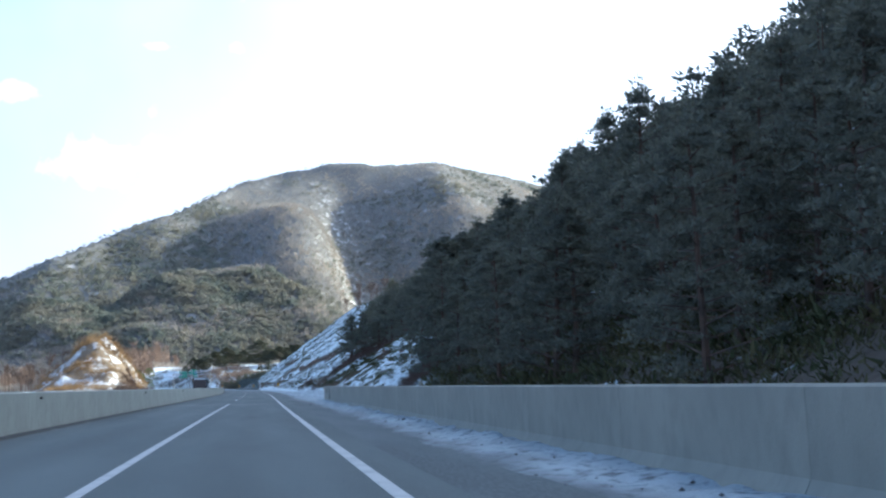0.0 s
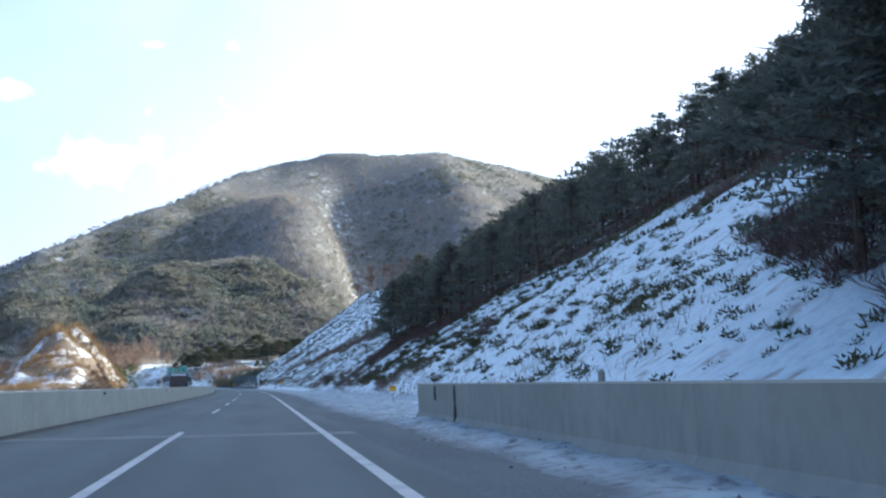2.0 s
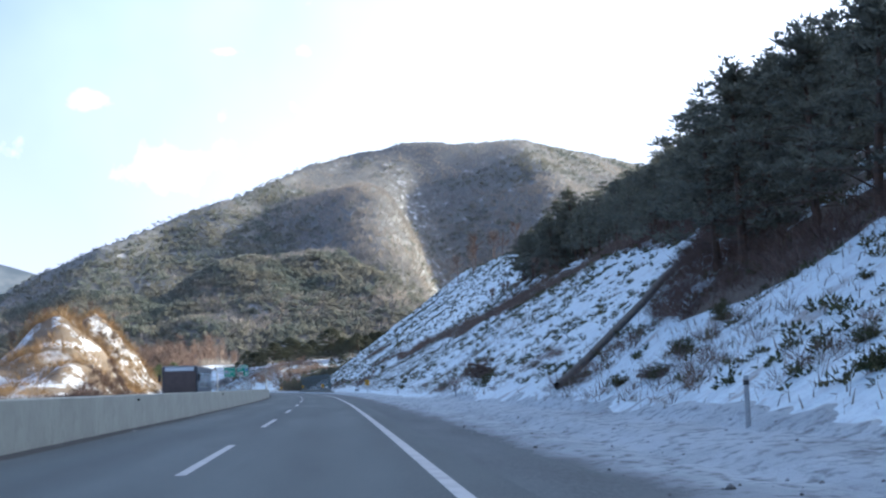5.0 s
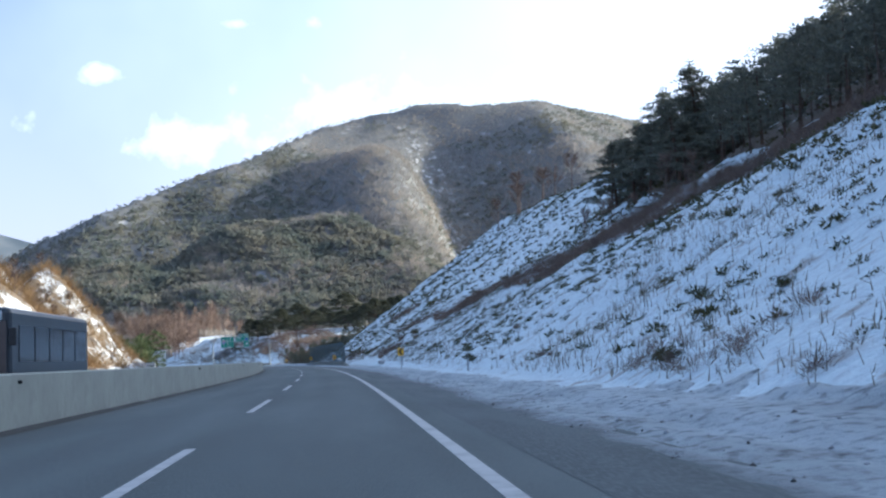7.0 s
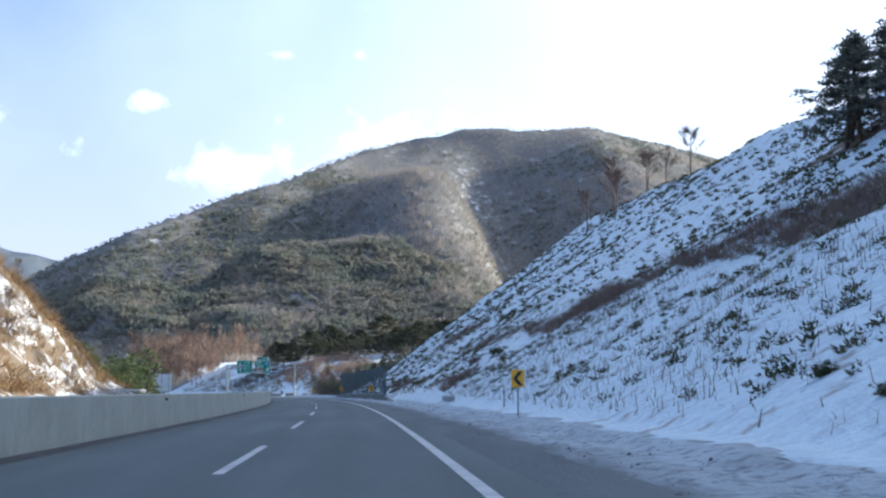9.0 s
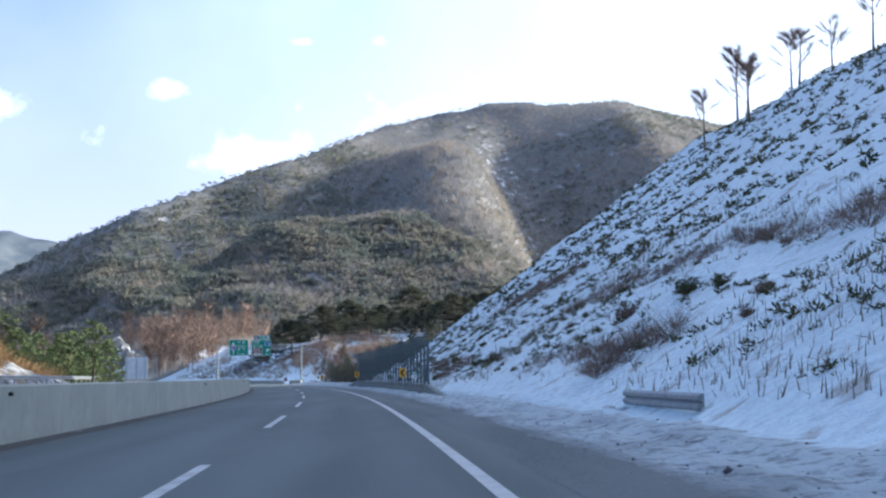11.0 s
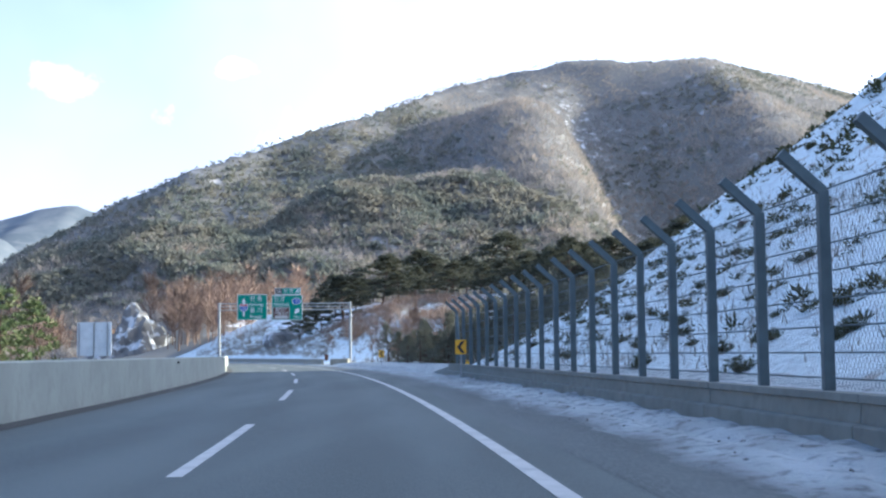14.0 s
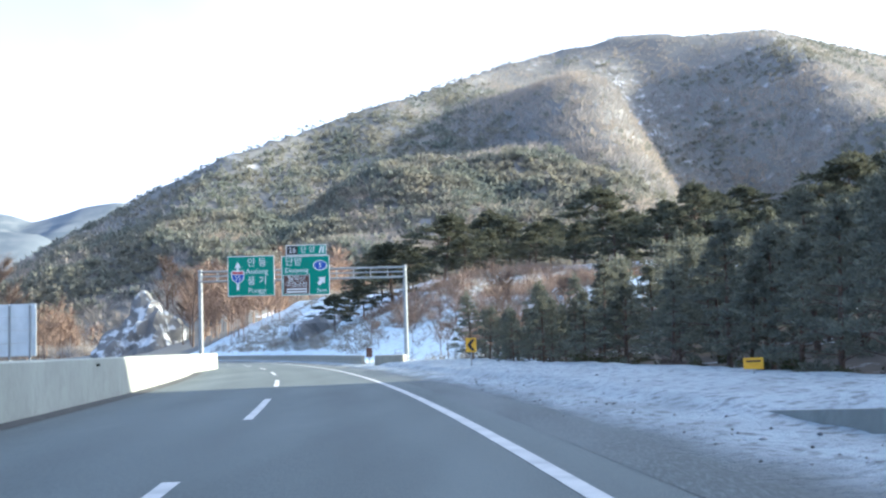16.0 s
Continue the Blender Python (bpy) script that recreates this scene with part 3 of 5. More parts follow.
JOINT = surface("joint_and_recess_dark", (0.025, 0.025, 0.025), (0.12, 0.12, 0.12), 3, 0.4, 0.6, 0.8)
jx0, jy0, _ = on_road(np.array([87.9, 87.98, 88.22, 88.3]), np.full(4, -8.0))
jx1, jy1, _ = on_road(np.array([87.9, 87.98, 88.22, 88.3]), np.full(4, 2.6))
jv = [(float(x), float(y), 0.008) for x, y in zip(np.concatenate([jx0, jx1]), np.concatenate([jy0, jy1]))]
joint = tagged(mesh_ob("expansion_joint", jv, [(0, 4, 5, 1), (2, 6, 7, 3)], JOINT), "pale concrete strip with an expansion joint across the deck", "joint", kind="structure")
sx0, sy0, _ = on_road(np.array([87.4, 88.9]), np.full(2, -8.0))
sx1, sy1, _ = on_road(np.array([87.4, 88.9]), np.full(2, 2.6))
mesh_ob("concrete_strip", [(float(x), float(y), 0.004) for x, y in zip((*sx0, *sx1), (*sy0, *sy1))], [(0, 2, 3, 1)], SALTED, joint)


# ---- concrete barriers ----
PARAPET = 3.55

def barrier_mesh(length, h, base, top, material, gap=0.006, ledge=0.0):
    prof = [(-base / 2, -0.05), (-base / 2, 0.08), (-base / 2 + 0.11, 0.30), (-top / 2 - 0.015, h - 0.03), (-top / 2 + 0.015, h), (top / 2 - 0.015, h), (top / 2 + 0.015, h - 0.03), (base / 2 - 0.11, 0.30), (base / 2, 0.08), (base / 2, -0.05)]
    if base < 0.40:
        prof = [(-base / 2, -0.05), (-base / 2, 0.10), (-top / 2 - 0.012, h - 0.04), (-top / 2 + 0.02, h), (top / 2 - 0.02, h), (top / 2 + 0.012, h - 0.04), (base / 2, 0.10), (base / 2, -0.05)]
    if ledge:
        prof = [(-base / 2, -0.05), (-base / 2, ledge - 0.02), (-base / 2 + 0.02, ledge), (-top / 2 - 0.05, ledge + 0.012), (-top / 2 - 0.03, h - 0.10), (-top / 2 - 0.07, h - 0.09), (-top / 2 - 0.06, h), (top / 2, h), (base / 2, -0.05)]
    n = len(prof)
    v = [(x, gap, z) for x, z in prof] + [(x, length - gap, z) for x, z in prof]
    f = [(k, k + 1, n + k + 1, n + k) for k in range(n - 1)] + [tuple(range(n - 1, -1, -1)), tuple(range(n, 2 * n))]
    me = bpy.data.meshes.new("section")
    me.from_pydata(v, [], f)
    me.materials.append(material)
    return me


def barrier_run(name, s0, s1, lat, h, base, top, label, material=CONCRETE, length=6.0, ledge=0.0):
    root = tagged(new(name), label, "barrier", kind="structure")
    me = barrier_mesh(length, h, base, top, material, 0.006, ledge)
    s = s0
    while s < s1 - 0.1:
        o = new("section", me)
        o.parent = root
        x, y, hd = on_road(s, lat)
        x2, y2, _ = on_road(s + length, lat)
        o.matrix_basis = pose(float(x), float(y), 0, 0, 0, math.degrees(math.atan2(-(x2 - x), y2 - y)))
        s += length
    return root


barrier_run("median_barrier", -40, 518, -8.25, 1.15, 0.38, 0.28, "long grey concrete median barrier with stained faces", MEDIAN)
barrier_run("bridge_parapet", -43, 89, PARAPET, 1.17, 0.46, 0.27, "grey concrete bridge parapet beside the shoulder")


median_tail = tagged(new("median_end"), "sunlit end of a concrete median barrier", "barrier", kind="structure")
tail_way = math.degrees(math.atan2(2.0, 14.5))
for k in range(2):
    o = new("section", barrier_mesh(7.3, 1.15, 0.38, 0.28, MEDIAN, 0.006))
    o.parent = median_tail
    o.matrix_basis = pose(-30.02 - 7.3 * k * math.sin(radians(tail_way)), 514.5 + 7.3 * k * math.cos(radians(tail_way)), 0, 0, 0, tail_way)


def parapet_end(s0, s1):
    """The parapet's last length past the deck joint, with a dark plate drawn as a recess near its end."""
    root = tagged(new("parapet_end"), "end block of a concrete bridge parapet with a dark plate for a recess", "barrier", kind="structure")
    o = new("section", barrier_mesh(s1 - s0, 1.17, 0.46, 0.27, CONCRETE, 0.0))
    o.parent = root
    root.matrix_basis = road_pose(s0, PARAPET)
    # no hole is cut: a dark plate paints the shade inside the recess
    for z0, z1, y0, y1, mat, name in ((0.70, 1.08, 3.30, 3.58, JOINT, "recess"), (0.66, 0.70, 3.24, 3.64, CONCRETE, "recess_sill"), (1.08, 1.11, 3.24, 3.64, CONCRETE, "recess_head")):
        part(name, box(bmesh.new(), -0.172, -0.10, y0, y1, z0, z1, 0.004), mat, root)
    # dark block that fills the open gap between the two parapet lengths
    gap = part("joint_strip", box(bmesh.new(), -0.16, 0.10, -0.28, -0.02, 0.02, 1.12, 0.01), JOINT, root, "dark strip filling the gap at the deck joint")
    return root


parapet_end(89.35, 96.8)
# round reflector posts on the parapet
bm = bmesh.new()
tube(bm, (0, 0, 0), (0, 0, 0.15), 0.055, 0.055, 12)
tube(bm, (0, 0, 0.15), (0, 0, 0.19), 0.055, 0.03, 12)
knob = tagged(part("parapet_reflector", bm, CONCRETE), "stubby pale reflector post on a concrete parapet", "reflector", "reflectors on the parapet")
knob.matrix_basis = road_pose(39.5, PARAPET, 1.17)
copy_thing(knob, road_pose(3.5, PARAPET, 1.17))
copy_thing(knob, road_pose(75.5, PARAPET, 1.17))
barrier_run("fence_wall", 382, 446, 4.05, 0.70, 0.56, 0.26, "grey concrete wall carrying a rockfall fence", GREY_CONCRETE, ledge=0.36)
barrier_run("far_parapet", 528, 660, 3.6, 0.7, 0.45, 0.24, "low pale concrete parapet round the bend")
# sloping ends of the fence wall
for s_a, s_b, up in ((369.0, 382.0, True), (446.0, 458.0, False)):
    bm = bmesh.new()
    ends = []
    for s, h in ((s_a, 0.06 if up else 0.70), (s_b, 0.70 if up else 0.04)):
        x, y, hd = on_road(s, 4.05)
        c, sn = math.cos(hd), math.sin(hd)
        ends.append([bm.verts.new((x + o * c, y + o * sn, z)) for o, z in ((-0.28, -0.1), (-0.13, h), (0.13, h), (0.28, -0.1))])
    for k in range(3):
        bm.faces.new((ends[0][k], ends[0][k + 1], ends[1][k + 1], ends[1][k]))
    bm.faces.new(ends[0])
    bm.faces.new(ends[1][::-1])
    tagged(part("wall_end", bm, GREY_CONCRETE), "concrete wall end sloping down into the snow", "barrier", kind="structure")
# snow lying on the bank behind the fence wall
strip("snow_bank", 375, 462, 0.8, (4.18, 4.5, 5.0, 5.6, 6.4, 7.4), lambda s, l: 0.62 + 0.06 * wave(s, l, 1.7, 31) + 0.13 * (l - 4.2) - 0.8 * (1 - step(372, 384, s)) - 0.9 * step(444, 456, s) - 0.8 * step(6.2, 7.4, l), SNOW, "bank of clean snow behind a concrete wall", "snow")

# grit and old snow caught along the foot of the median
strip("median_grit", -60, 518, 0.8, (-8.08, -8.0, -7.9, -7.78, -7.6), lambda s, l: 0.012 + 0.05 * np.clip(-7.68 - l + 0.10 * wave(s, l, 1.2, 33), -0.4, 0.4), GRIT, "dark grit and old snow along the median foot", "grit")
# reflectors on the median barrier
bm = bmesh.new()
box(bm, -0.05, 0.05, -0.03, 0.03, 0, 0.07, 0.012)
refl = tagged(part("reflector", bm, BLACK), "small dark reflector on a concrete barrier", "reflector", "reflectors on the median")
for k in range(14):
    m = road_pose(40 + 36.0 * k, -8.06, 0.93)
    if k == 0:
        refl.matrix_basis = m
    else:
        copy_thing(refl, m)

# ---- rockfall fence ----
fence = thing("rockfall_fence", Matrix(), "tall blue-grey rockfall fence with bent post tops", "fence")
bm = bmesh.new()
box(bm, -0.07, 0.07, -0.065, 0.065, 0, 2.55, 0.01)
r = bmesh.ops.create_cube(bm, size=1.0)
mt = Matrix.Translation((-0.27, 0, 2.78)) @ Matrix.Rotation(radians(-48), 4, "Y") @ Matrix.Diagonal((0.13, 0.125, 0.72, 1))
bmesh.ops.transform(bm, matrix=mt, verts=r["verts"])
post_me_ob = part("post", bm, POST, fence)
post_me_ob.matrix_basis = road_pose(381.5, 4.1, 0.66)
posts_s = [381.5 + 2.5 * k for k in range(27)]
for s in posts_s[1:]:
    o = new("post", post_me_ob.data)
    o.parent = fence
    o.matrix_basis = road_pose(s, 4.1, 0.66)
for z in (0.85, 1.17, 1.5, 1.85, 2.2, 2.55, 2.9, 3.25):
    pts_ = [Vector((*[float(q) for q in on_road(s, 4.2)[:2]], z)) for s in posts_s]
    ring = [(0.012 * math.cos(a), 0.012 * math.sin(a)) for a in (0.4, 1.66, 2.91, 4.17, 5.43)]
    v = [(q.x + a, q.y, q.z + b) for q in pts_ for a, b in ring]
    f = [(5 * i + k, 5 * i + (k + 1) % 5, 5 * i + 5 + (k + 1) % 5, 5 * i + 5 + k) for i in range(len(pts_) - 1) for k in range(5)]
    mesh_ob("cable", v, f, POST, fence)
# woven mesh: thin crossing wires
wv = []
for s in np.arange(posts_s[0], posts_s[-1], 0.11):
    for d in (1, -1):
        z0, z1 = 0.72, 3.25
        s2 = s + d * 1.9
        if posts_s[0] <= s2 <= posts_s[-1]:
            x0, y0, h0 = on_road(s, 4.22)
            x1, y1, h1 = on_road(s2, 4.22)
            w = 0.007
            wv += [[(x0, y0 - w, z0), (x0, y0 + w, z0), (x1, y1 + w, z1)], [(x0, y0 - w, z0), (x1, y1 + w, z1), (x1, y1 - w, z1)]]
wv = np.array(wv, dtype=float).reshape(-1, 3)
mesh_ob("netting", wv, np.arange(len(wv)).reshape(-1, 3), POST, fence)
for s, d in ((381.5, 1.3), (446.5, -1.3)):
    bm = bmesh.new()
    a, b = on_road(s, 4.1), on_road(s + d, 4.1)
    tube(bm, (a[0], a[1], 3.1), (b[0], b[1], 0.9), 0.06, seg=8)
    part("brace", bm, POST, fence)


# ---- signs ----
def text_part(body, size, at, material, parent, name="letter", squeeze=1.0):
    cu = bpy.data.curves.new(name, "FONT")
    cu.body, cu.size, cu.align_x, cu.align_y = body, size, "CENTER", "CENTER"
    cu.extrude = 0.004
    cu.resolution_u = 3
    tmp = new("tmp", cu)
    bpy.context.view_layer.update()
    me = bpy.data.meshes.new_from_object(tmp.evaluated_get(bpy.context.evaluated_depsgraph_get()))
    bpy.data.objects.remove(tmp)
    me.materials.clear()
    me.materials.append(material)
    whole = bmesh.new()
    whole.from_mesh(me)
    seen, runs = set(), []
    for v0 in whole.verts:
        if v0 in seen:
            continue
        pile, isle = [v0], []
        seen.add(v0)
        while pile:
            v = pile.pop()
            isle.append(v)
            for e in v.link_edges:
                w = e.other_vert(v)
                if w not in seen:
                    seen.add(w)
                    pile.append(w)
        runs.append([min(v.co.x for v in isle), max(v.co.x for v in isle), isle])
    runs.sort(key=lambda r: r[0])
    signs = []
    for r in runs:
        if signs and r[0] < signs[-1][1] - 0.01 * size:
            signs[-1][1] = max(signs[-1][1], r[1])
            signs[-1][2] += r[2]
        else:
            signs.append(r)
    for r in signs:
        index = {v: k for k, v in enumerate(r[2])}
        faces = [[index[v] for v in f.verts] for f in whole.faces if f.verts[0] in index]
        o = mesh_ob(name, [tuple(v.co) for v in r[2]], faces, material, parent)
        o.matrix_basis = pose(*at, 90, 0, 0) @ Matrix.Diagonal((squeeze, 1, 1, 1))
    whole.free()


def plate(name, x0, x1, z0, z1, material, parent, y=0.0, depth=0.03, bevel=0.0, label=""):
    return part(name, box(bmesh.new(), x0, x1, y, y + depth, z0, z1, bevel), material, parent, label)


def framed_sign(parent, x0, x1, z0, z1, name, y=0.0):
    p = plate(name, x0, x1, z0, z1, WHITE, parent, y, 0.05)
    plate("face", x0 + 0.05, x1 - 0.05, z0 + 0.05, z1 - 0.05, GREEN, p, y - 0.012, 0.02)
    return p


def polygon(name, pts, y, material, parent, depth=0.012):
    bm = bmesh.new()
    f = bm.faces.new([bm.verts.new((x, y, z)) for x, z in pts])
    ex = bmesh.ops.extrude_face_region(bm, geom=[f])
    bmesh.ops.translate(bm, verts=[v for v in ex["geom"] if isinstance(v, bmesh.types.BMVert)], vec=(0, depth, 0))
    return part(name, bm, material, parent)


GY0 = 526.0
gantry = thing("sign_gantry", pose(-32.3, GY0, 0, 0, 0, 4), "galvanised steel sign gantry spanning the carriageway", "gantry")
GW = 14.6
for x in (0.0, GW):
    bm = bmesh.new()
    tube(bm, (x, 0, -0.2), (x, 0, 7.1), 0.17, 0.14, 14)
    tube(bm, (x, 0, -0.1), (x, 0, 0.12), 0.34, 0.34, 14)
    part("post", bm, STEEL, gantry)
for z in (6.25, 6.95):
    for y in (-0.28, 0.28):
        bm = bmesh.new()
        tube(bm, (-0.1, y, z), (GW + 0.1, y, z), 0.06, seg=8)
        part("chord", bm, STEEL, gantry)
bm = bmesh.new()
box(bm, -0.1, GW + 0.1, -0.35, -0.29, 6.56, 6.66)
part("rail", bm, STEEL, gantry)
for k in range(13):
    x = k * GW / 12
    bm = bmesh.new()
    tube(bm, (x, -0.28, 6.25), (x, -0.28, 6.95), 0.035, seg=6)
    tube(bm, (x, 0.28, 6.25), (x, 0.28, 6.95), 0.035, seg=6)
    tube(bm, (x, -0.28, 6.95), (x, 0.28, 6.95), 0.03, seg=6)
    part("strut", bm, STEEL, gantry)

left_sign = thing("direction_sign", pose(-28.5, GY0 - 0.65, 6.53, 0, 0, 4), "green direction sign with white Korean place names", "road sign", "signs on the gantry")
framed_sign(left_sign, -1.65, 1.65, -1.42, 1.42, "panel")
text_part("안 동", 0.66, (0.42, -0.03, 0.92), WHITE, left_sign)
text_part("Andong", 0.50, (0.42, -0.03, 0.30), WHITE, left_sign)
text_part("풍 기", 0.66, (0.42, -0.03, -0.38), WHITE, left_sign)
text_part("Punggi", 0.50, (0.42, -0.03, -1.05), WHITE, left_sign)
polygon("arrow", [(-1.02, -1.0), (-0.84, -1.0), (-0.84, 0.62), (-0.68, 0.55), (-0.93, 1.02), (-1.18, 0.55), (-1.02, 0.62)], -0.03, WHITE, left_sign)
shield = polygon("route_shield", [(-1.42, 0.25), (-1.30, 0.42), (-0.93, 0.36), (-0.56, 0.42), (-0.44, 0.25), (-0.50, -0.25), (-0.93, -0.60), (-1.36, -0.25)], -0.045, WHITE, left_sign)
polygon("shield_field", [(-1.34, 0.10), (-0.52, 0.10), (-0.56, -0.22), (-0.93, -0.51), (-1.30, -0.22)], -0.055, BLUE, shield)
polygon("shield_band", [(-1.33, 0.24), (-1.28, 0.34), (-0.93, 0.29), (-0.58, 0.34), (-0.53, 0.24), (-0.52, 0.14), (-1.34, 0.14)], -0.055, RED, shield)
text_part("55", 0.46, (-0.93, -0.062, -0.14), WHITE, left_sign)

right_sign = thing("exit_sign", pose(-24.65, GY0 - 0.42, 6.46, 0, 0, 4), "green exit sign with a brown panel and a number plate", "road sign", "signs on the gantry")
framed_sign(right_sign, -1.70, 1.70, -1.40, 1.40, "panel")
text_part("단양", 0.66, (-0.85, -0.03, 0.98), WHITE, right_sign)
text_part("Danyang", 0.48, (-0.62, -0.03, 0.38), WHITE, right_sign)
bm = bmesh.new()
bmesh.ops.create_cone(bm, cap_ends=True, segments=28, radius1=0.5, radius2=0.5, depth=0.015, matrix=pose(1.05, -0.035, 0.70, 90) @ Matrix.Diagonal((1, 0.72, 1, 1)))
part("route_oval", bm, WHITE, right_sign)
bm = bmesh.new()
bmesh.ops.create_cone(bm, cap_ends=True, segments=28, radius1=0.43, radius2=0.43, depth=0.015, matrix=pose(1.05, -0.047, 0.70, 90) @ Matrix.Diagonal((1, 0.70, 1, 1)))
part("route_disc", bm, BLUE, right_sign)
text_part("5", 0.46, (1.05, -0.06, 0.70), WHITE, right_sign)
brown = plate("brown_panel", -1.58, 0.28, -1.30, 0.06, WHITE, right_sign, -0.03, 0.02)
plate("brown_face", -1.55, 0.25, -1.27, 0.03, BROWN, brown, -0.042, 0.014)
text_part("월악산", 0.46, (-0.65, -0.052, -0.22), WHITE, right_sign)
text_part("국립공원", 0.42, (-0.65, -0.052, -0.64), WHITE, right_sign)
for z in (-0.95, -1.14):
    plate("lettering_bar", -1.35, 0.10, z - 0.05, z + 0.05, WHITE, right_sign, -0.052, 0.01)
polygon("arrow", [(0.80, -0.55), (0.98, -0.73), (1.22, -0.49), (1.34, -0.62), (1.38, -0.12), (0.88, -0.16), (1.02, -0.30)], -0.03, WHITE, right_sign)
text_part("2km", 0.42, (1.12, -0.03, -1.08), WHITE, right_sign)
top = framed_sign(right_sign, -1.35, 1.50, 1.44, 2.18, "exit_plate")
plate("number_plate", -1.30, -0.52, 1.50, 2.12, BLACK, top, -0.025, 0.01)
text_part("26", 0.56, (-0.91, -0.035, 1.80), WHITE, right_sign)
text_part("단 양", 0.50, (0.18, -0.03, 1.81), WHITE, right_sign)
for x, lean in ((0.95, 0.10), (1.20, 0.0)):
    polygon("exit_mark", [(x, 1.58), (x + 0.11, 1.58), (x + 0.16 + lean, 2.05), (x + 0.04 + lean, 2.05)], -0.03, WHITE, right_sign)


def chevron(m, label):
    c = thing("chevron_sign", m, label, "road sign", "chevron signs on the bend")
    plate("board", -0.235, 0.235, 0.0, 0.62, YELLOW, c, 0, 0.02, 0.006)
    polygon("chevron", [(0.175, 0.56), (0.02, 0.56), (-0.17, 0.31), (0.02, 0.06), (0.175, 0.06), (-0.01, 0.31)], -0.016, BLACK, c)
    bm = bmesh.new()
    tube(bm, (0, 0.04, -1.15), (0, 0.04, 0.55), 0.032, seg=8)
    part("post", bm, STEEL, c)
    return c


def at_xy(x, y, z, turn):
    return pose(x, y, z, 0, 0, turn)


chevron(at_xy(5.55, 292, 1.28, -6), "yellow chevron sign with a black arrow in roadside snow")
chevron(at_xy(-0.15, 391, 1.13, -2), "yellow chevron sign before a rockfall fence")
chevron(at_xy(-4.95, 439.6, 1.16, 2), "yellow chevron sign at the end of the rockfall fence")
chevron(at_xy(-11.95, 493, 0.92, 4), "yellow chevron sign before the gantry")

km = thing("kilometre_sign", at_xy(0.62, 388.2, 1.05, -2), "small green and white kilometre sign on a post", "road sign")
plate("upper_panel", -0.20, 0.20, 0.24, 0.47, GREEN, km, 0, 0.02)
plate("lower_panel", -0.20, 0.20, 0.0, 0.235, WHITE, km, 0, 0.02)
for z in (0.30, 0.40):
    plate("lettering_bar", -0.14, 0.14, z - 0.025, z + 0.025, WHITE, km, -0.012, 0.01)
text_part("6", 0.24, (0.07, -0.016, 0.12), BLACK, km)
bm = bmesh.new()
tube(bm, (0, 0.04, -0.95), (0, 0.04, 0.45), 0.03, seg=8)
part("post", bm, STEEL, km)


def marker_sign(m, w, h, post, label):
    c = thing("marker_sign", m, label, "road sign", "yellow marker signs")
    plate("board", -w / 2, w / 2, 0, h, YELLOW, c, 0, 0.015, 0.004)
    plate("lettering_bar", -w * 0.36, w * 0.36, h * 0.62, h * 0.76, BLACK, c, -0.006, 0.01)
    bm = bmesh.new()
    tube(bm, (0.03, 0.03, -post), (0.0, 0.03, h * 0.9), 0.018, seg=8)
    part("post", bm, STEEL, c)


marker_sign(at_xy(6.3, 113, 0.84, -6), 0.31, 0.23, 0.75, "small yellow marker sign on a leaning post")
marker_sign(at_xy(-4.6, 466.5, 0.50, 4), 0.46, 0.26, 0.45, "small yellow marker sign low in the snow")

# delineator posts
d0 = None
for s, lat in ((159, 5.15), (207, 5.3), (256, 5.2), (304, 5.2)):
    if d0 is None:
        bm = bmesh.new()
        tube(bm, (0, 0, -0.3), (0, 0, 0.95), 0.045, 0.04, 10)
        d0 = thing("delineator_post", road_pose(s, lat, 0.25), "thin grey delineator post in roadside snow", "post", "delineators along the verge")
        part("stake", bm, STEEL, d0)
        bm = bmesh.new()
        tube(bm, (0, 0, 0.80), (0, 0, 0.88), 0.05, 0.05, 10)
        part("reflector_band", bm, BLACK, d0)
    else:
        copy_thing(d0, road_pose(s, lat, 0.25))

# short guard rail
rail = thing("guard_rail", road_pose(326.5, 5.0, 0.15), "short galvanised guard rail end half in snow", "guard rail")
prof = [(-0.05, 0.33), (-0.10, 0.38), (-0.10, 0.45), (-0.03, 0.50), (-0.10, 0.55), (-0.10, 0.62), (-0.05, 0.67)]
v = [(x, y, z) for y in (0.0, 6.5) for x, z in prof] + [(x + 0.02, y, z) for y in (0.0, 6.5) for x, z in prof]
f = [(k, k + 1, 7 + k + 1, 7 + k) for k in range(6)] + [(14 + k, 21 + k, 22 + k, 15 + k) for k in range(6)]
mesh_ob("beam", v, f, STEEL, rail)
for y in (0.4, 3.2, 6.1):
    part("post", box(bmesh.new(), 0.0, 0.13, y - 0.06, y + 0.06, -0.3, 0.66, 0.008), STEEL, rail)

# back of a large sign for the other carriageway
board = thing("road_sign", pose(-46.6, 527, 0, 0, 0, -4), "pale grey back of a large road sign on posts", "road sign")
for k in range(4):
    plate("panel", -2.0, 2.0, 1.3 + k * 0.95, 1.3 + k * 0.95 + 0.94, BOARD, board, 0.0, 0.05, 0.01)
for x in (-1.75, -0.02, 1.55):
    bm = bmesh.new()
    box(bm, x - 0.06, x + 0.06, -0.14, -0.01, -0.4, 5.0, 0.01)
    part("post", bm, STEEL, board)

# concrete block at the start of the far parapet
bm = bmesh.new()
box(bm, -0.35, 0.35, -1.0, 1.0, -0.1, 0.75, 0.06)
tagged(part("concrete_block", bm, CONCRETE), "pale concrete block beside the bend", "concrete block").matrix_basis = road_pose(519, 4.3, 0.0, 60)

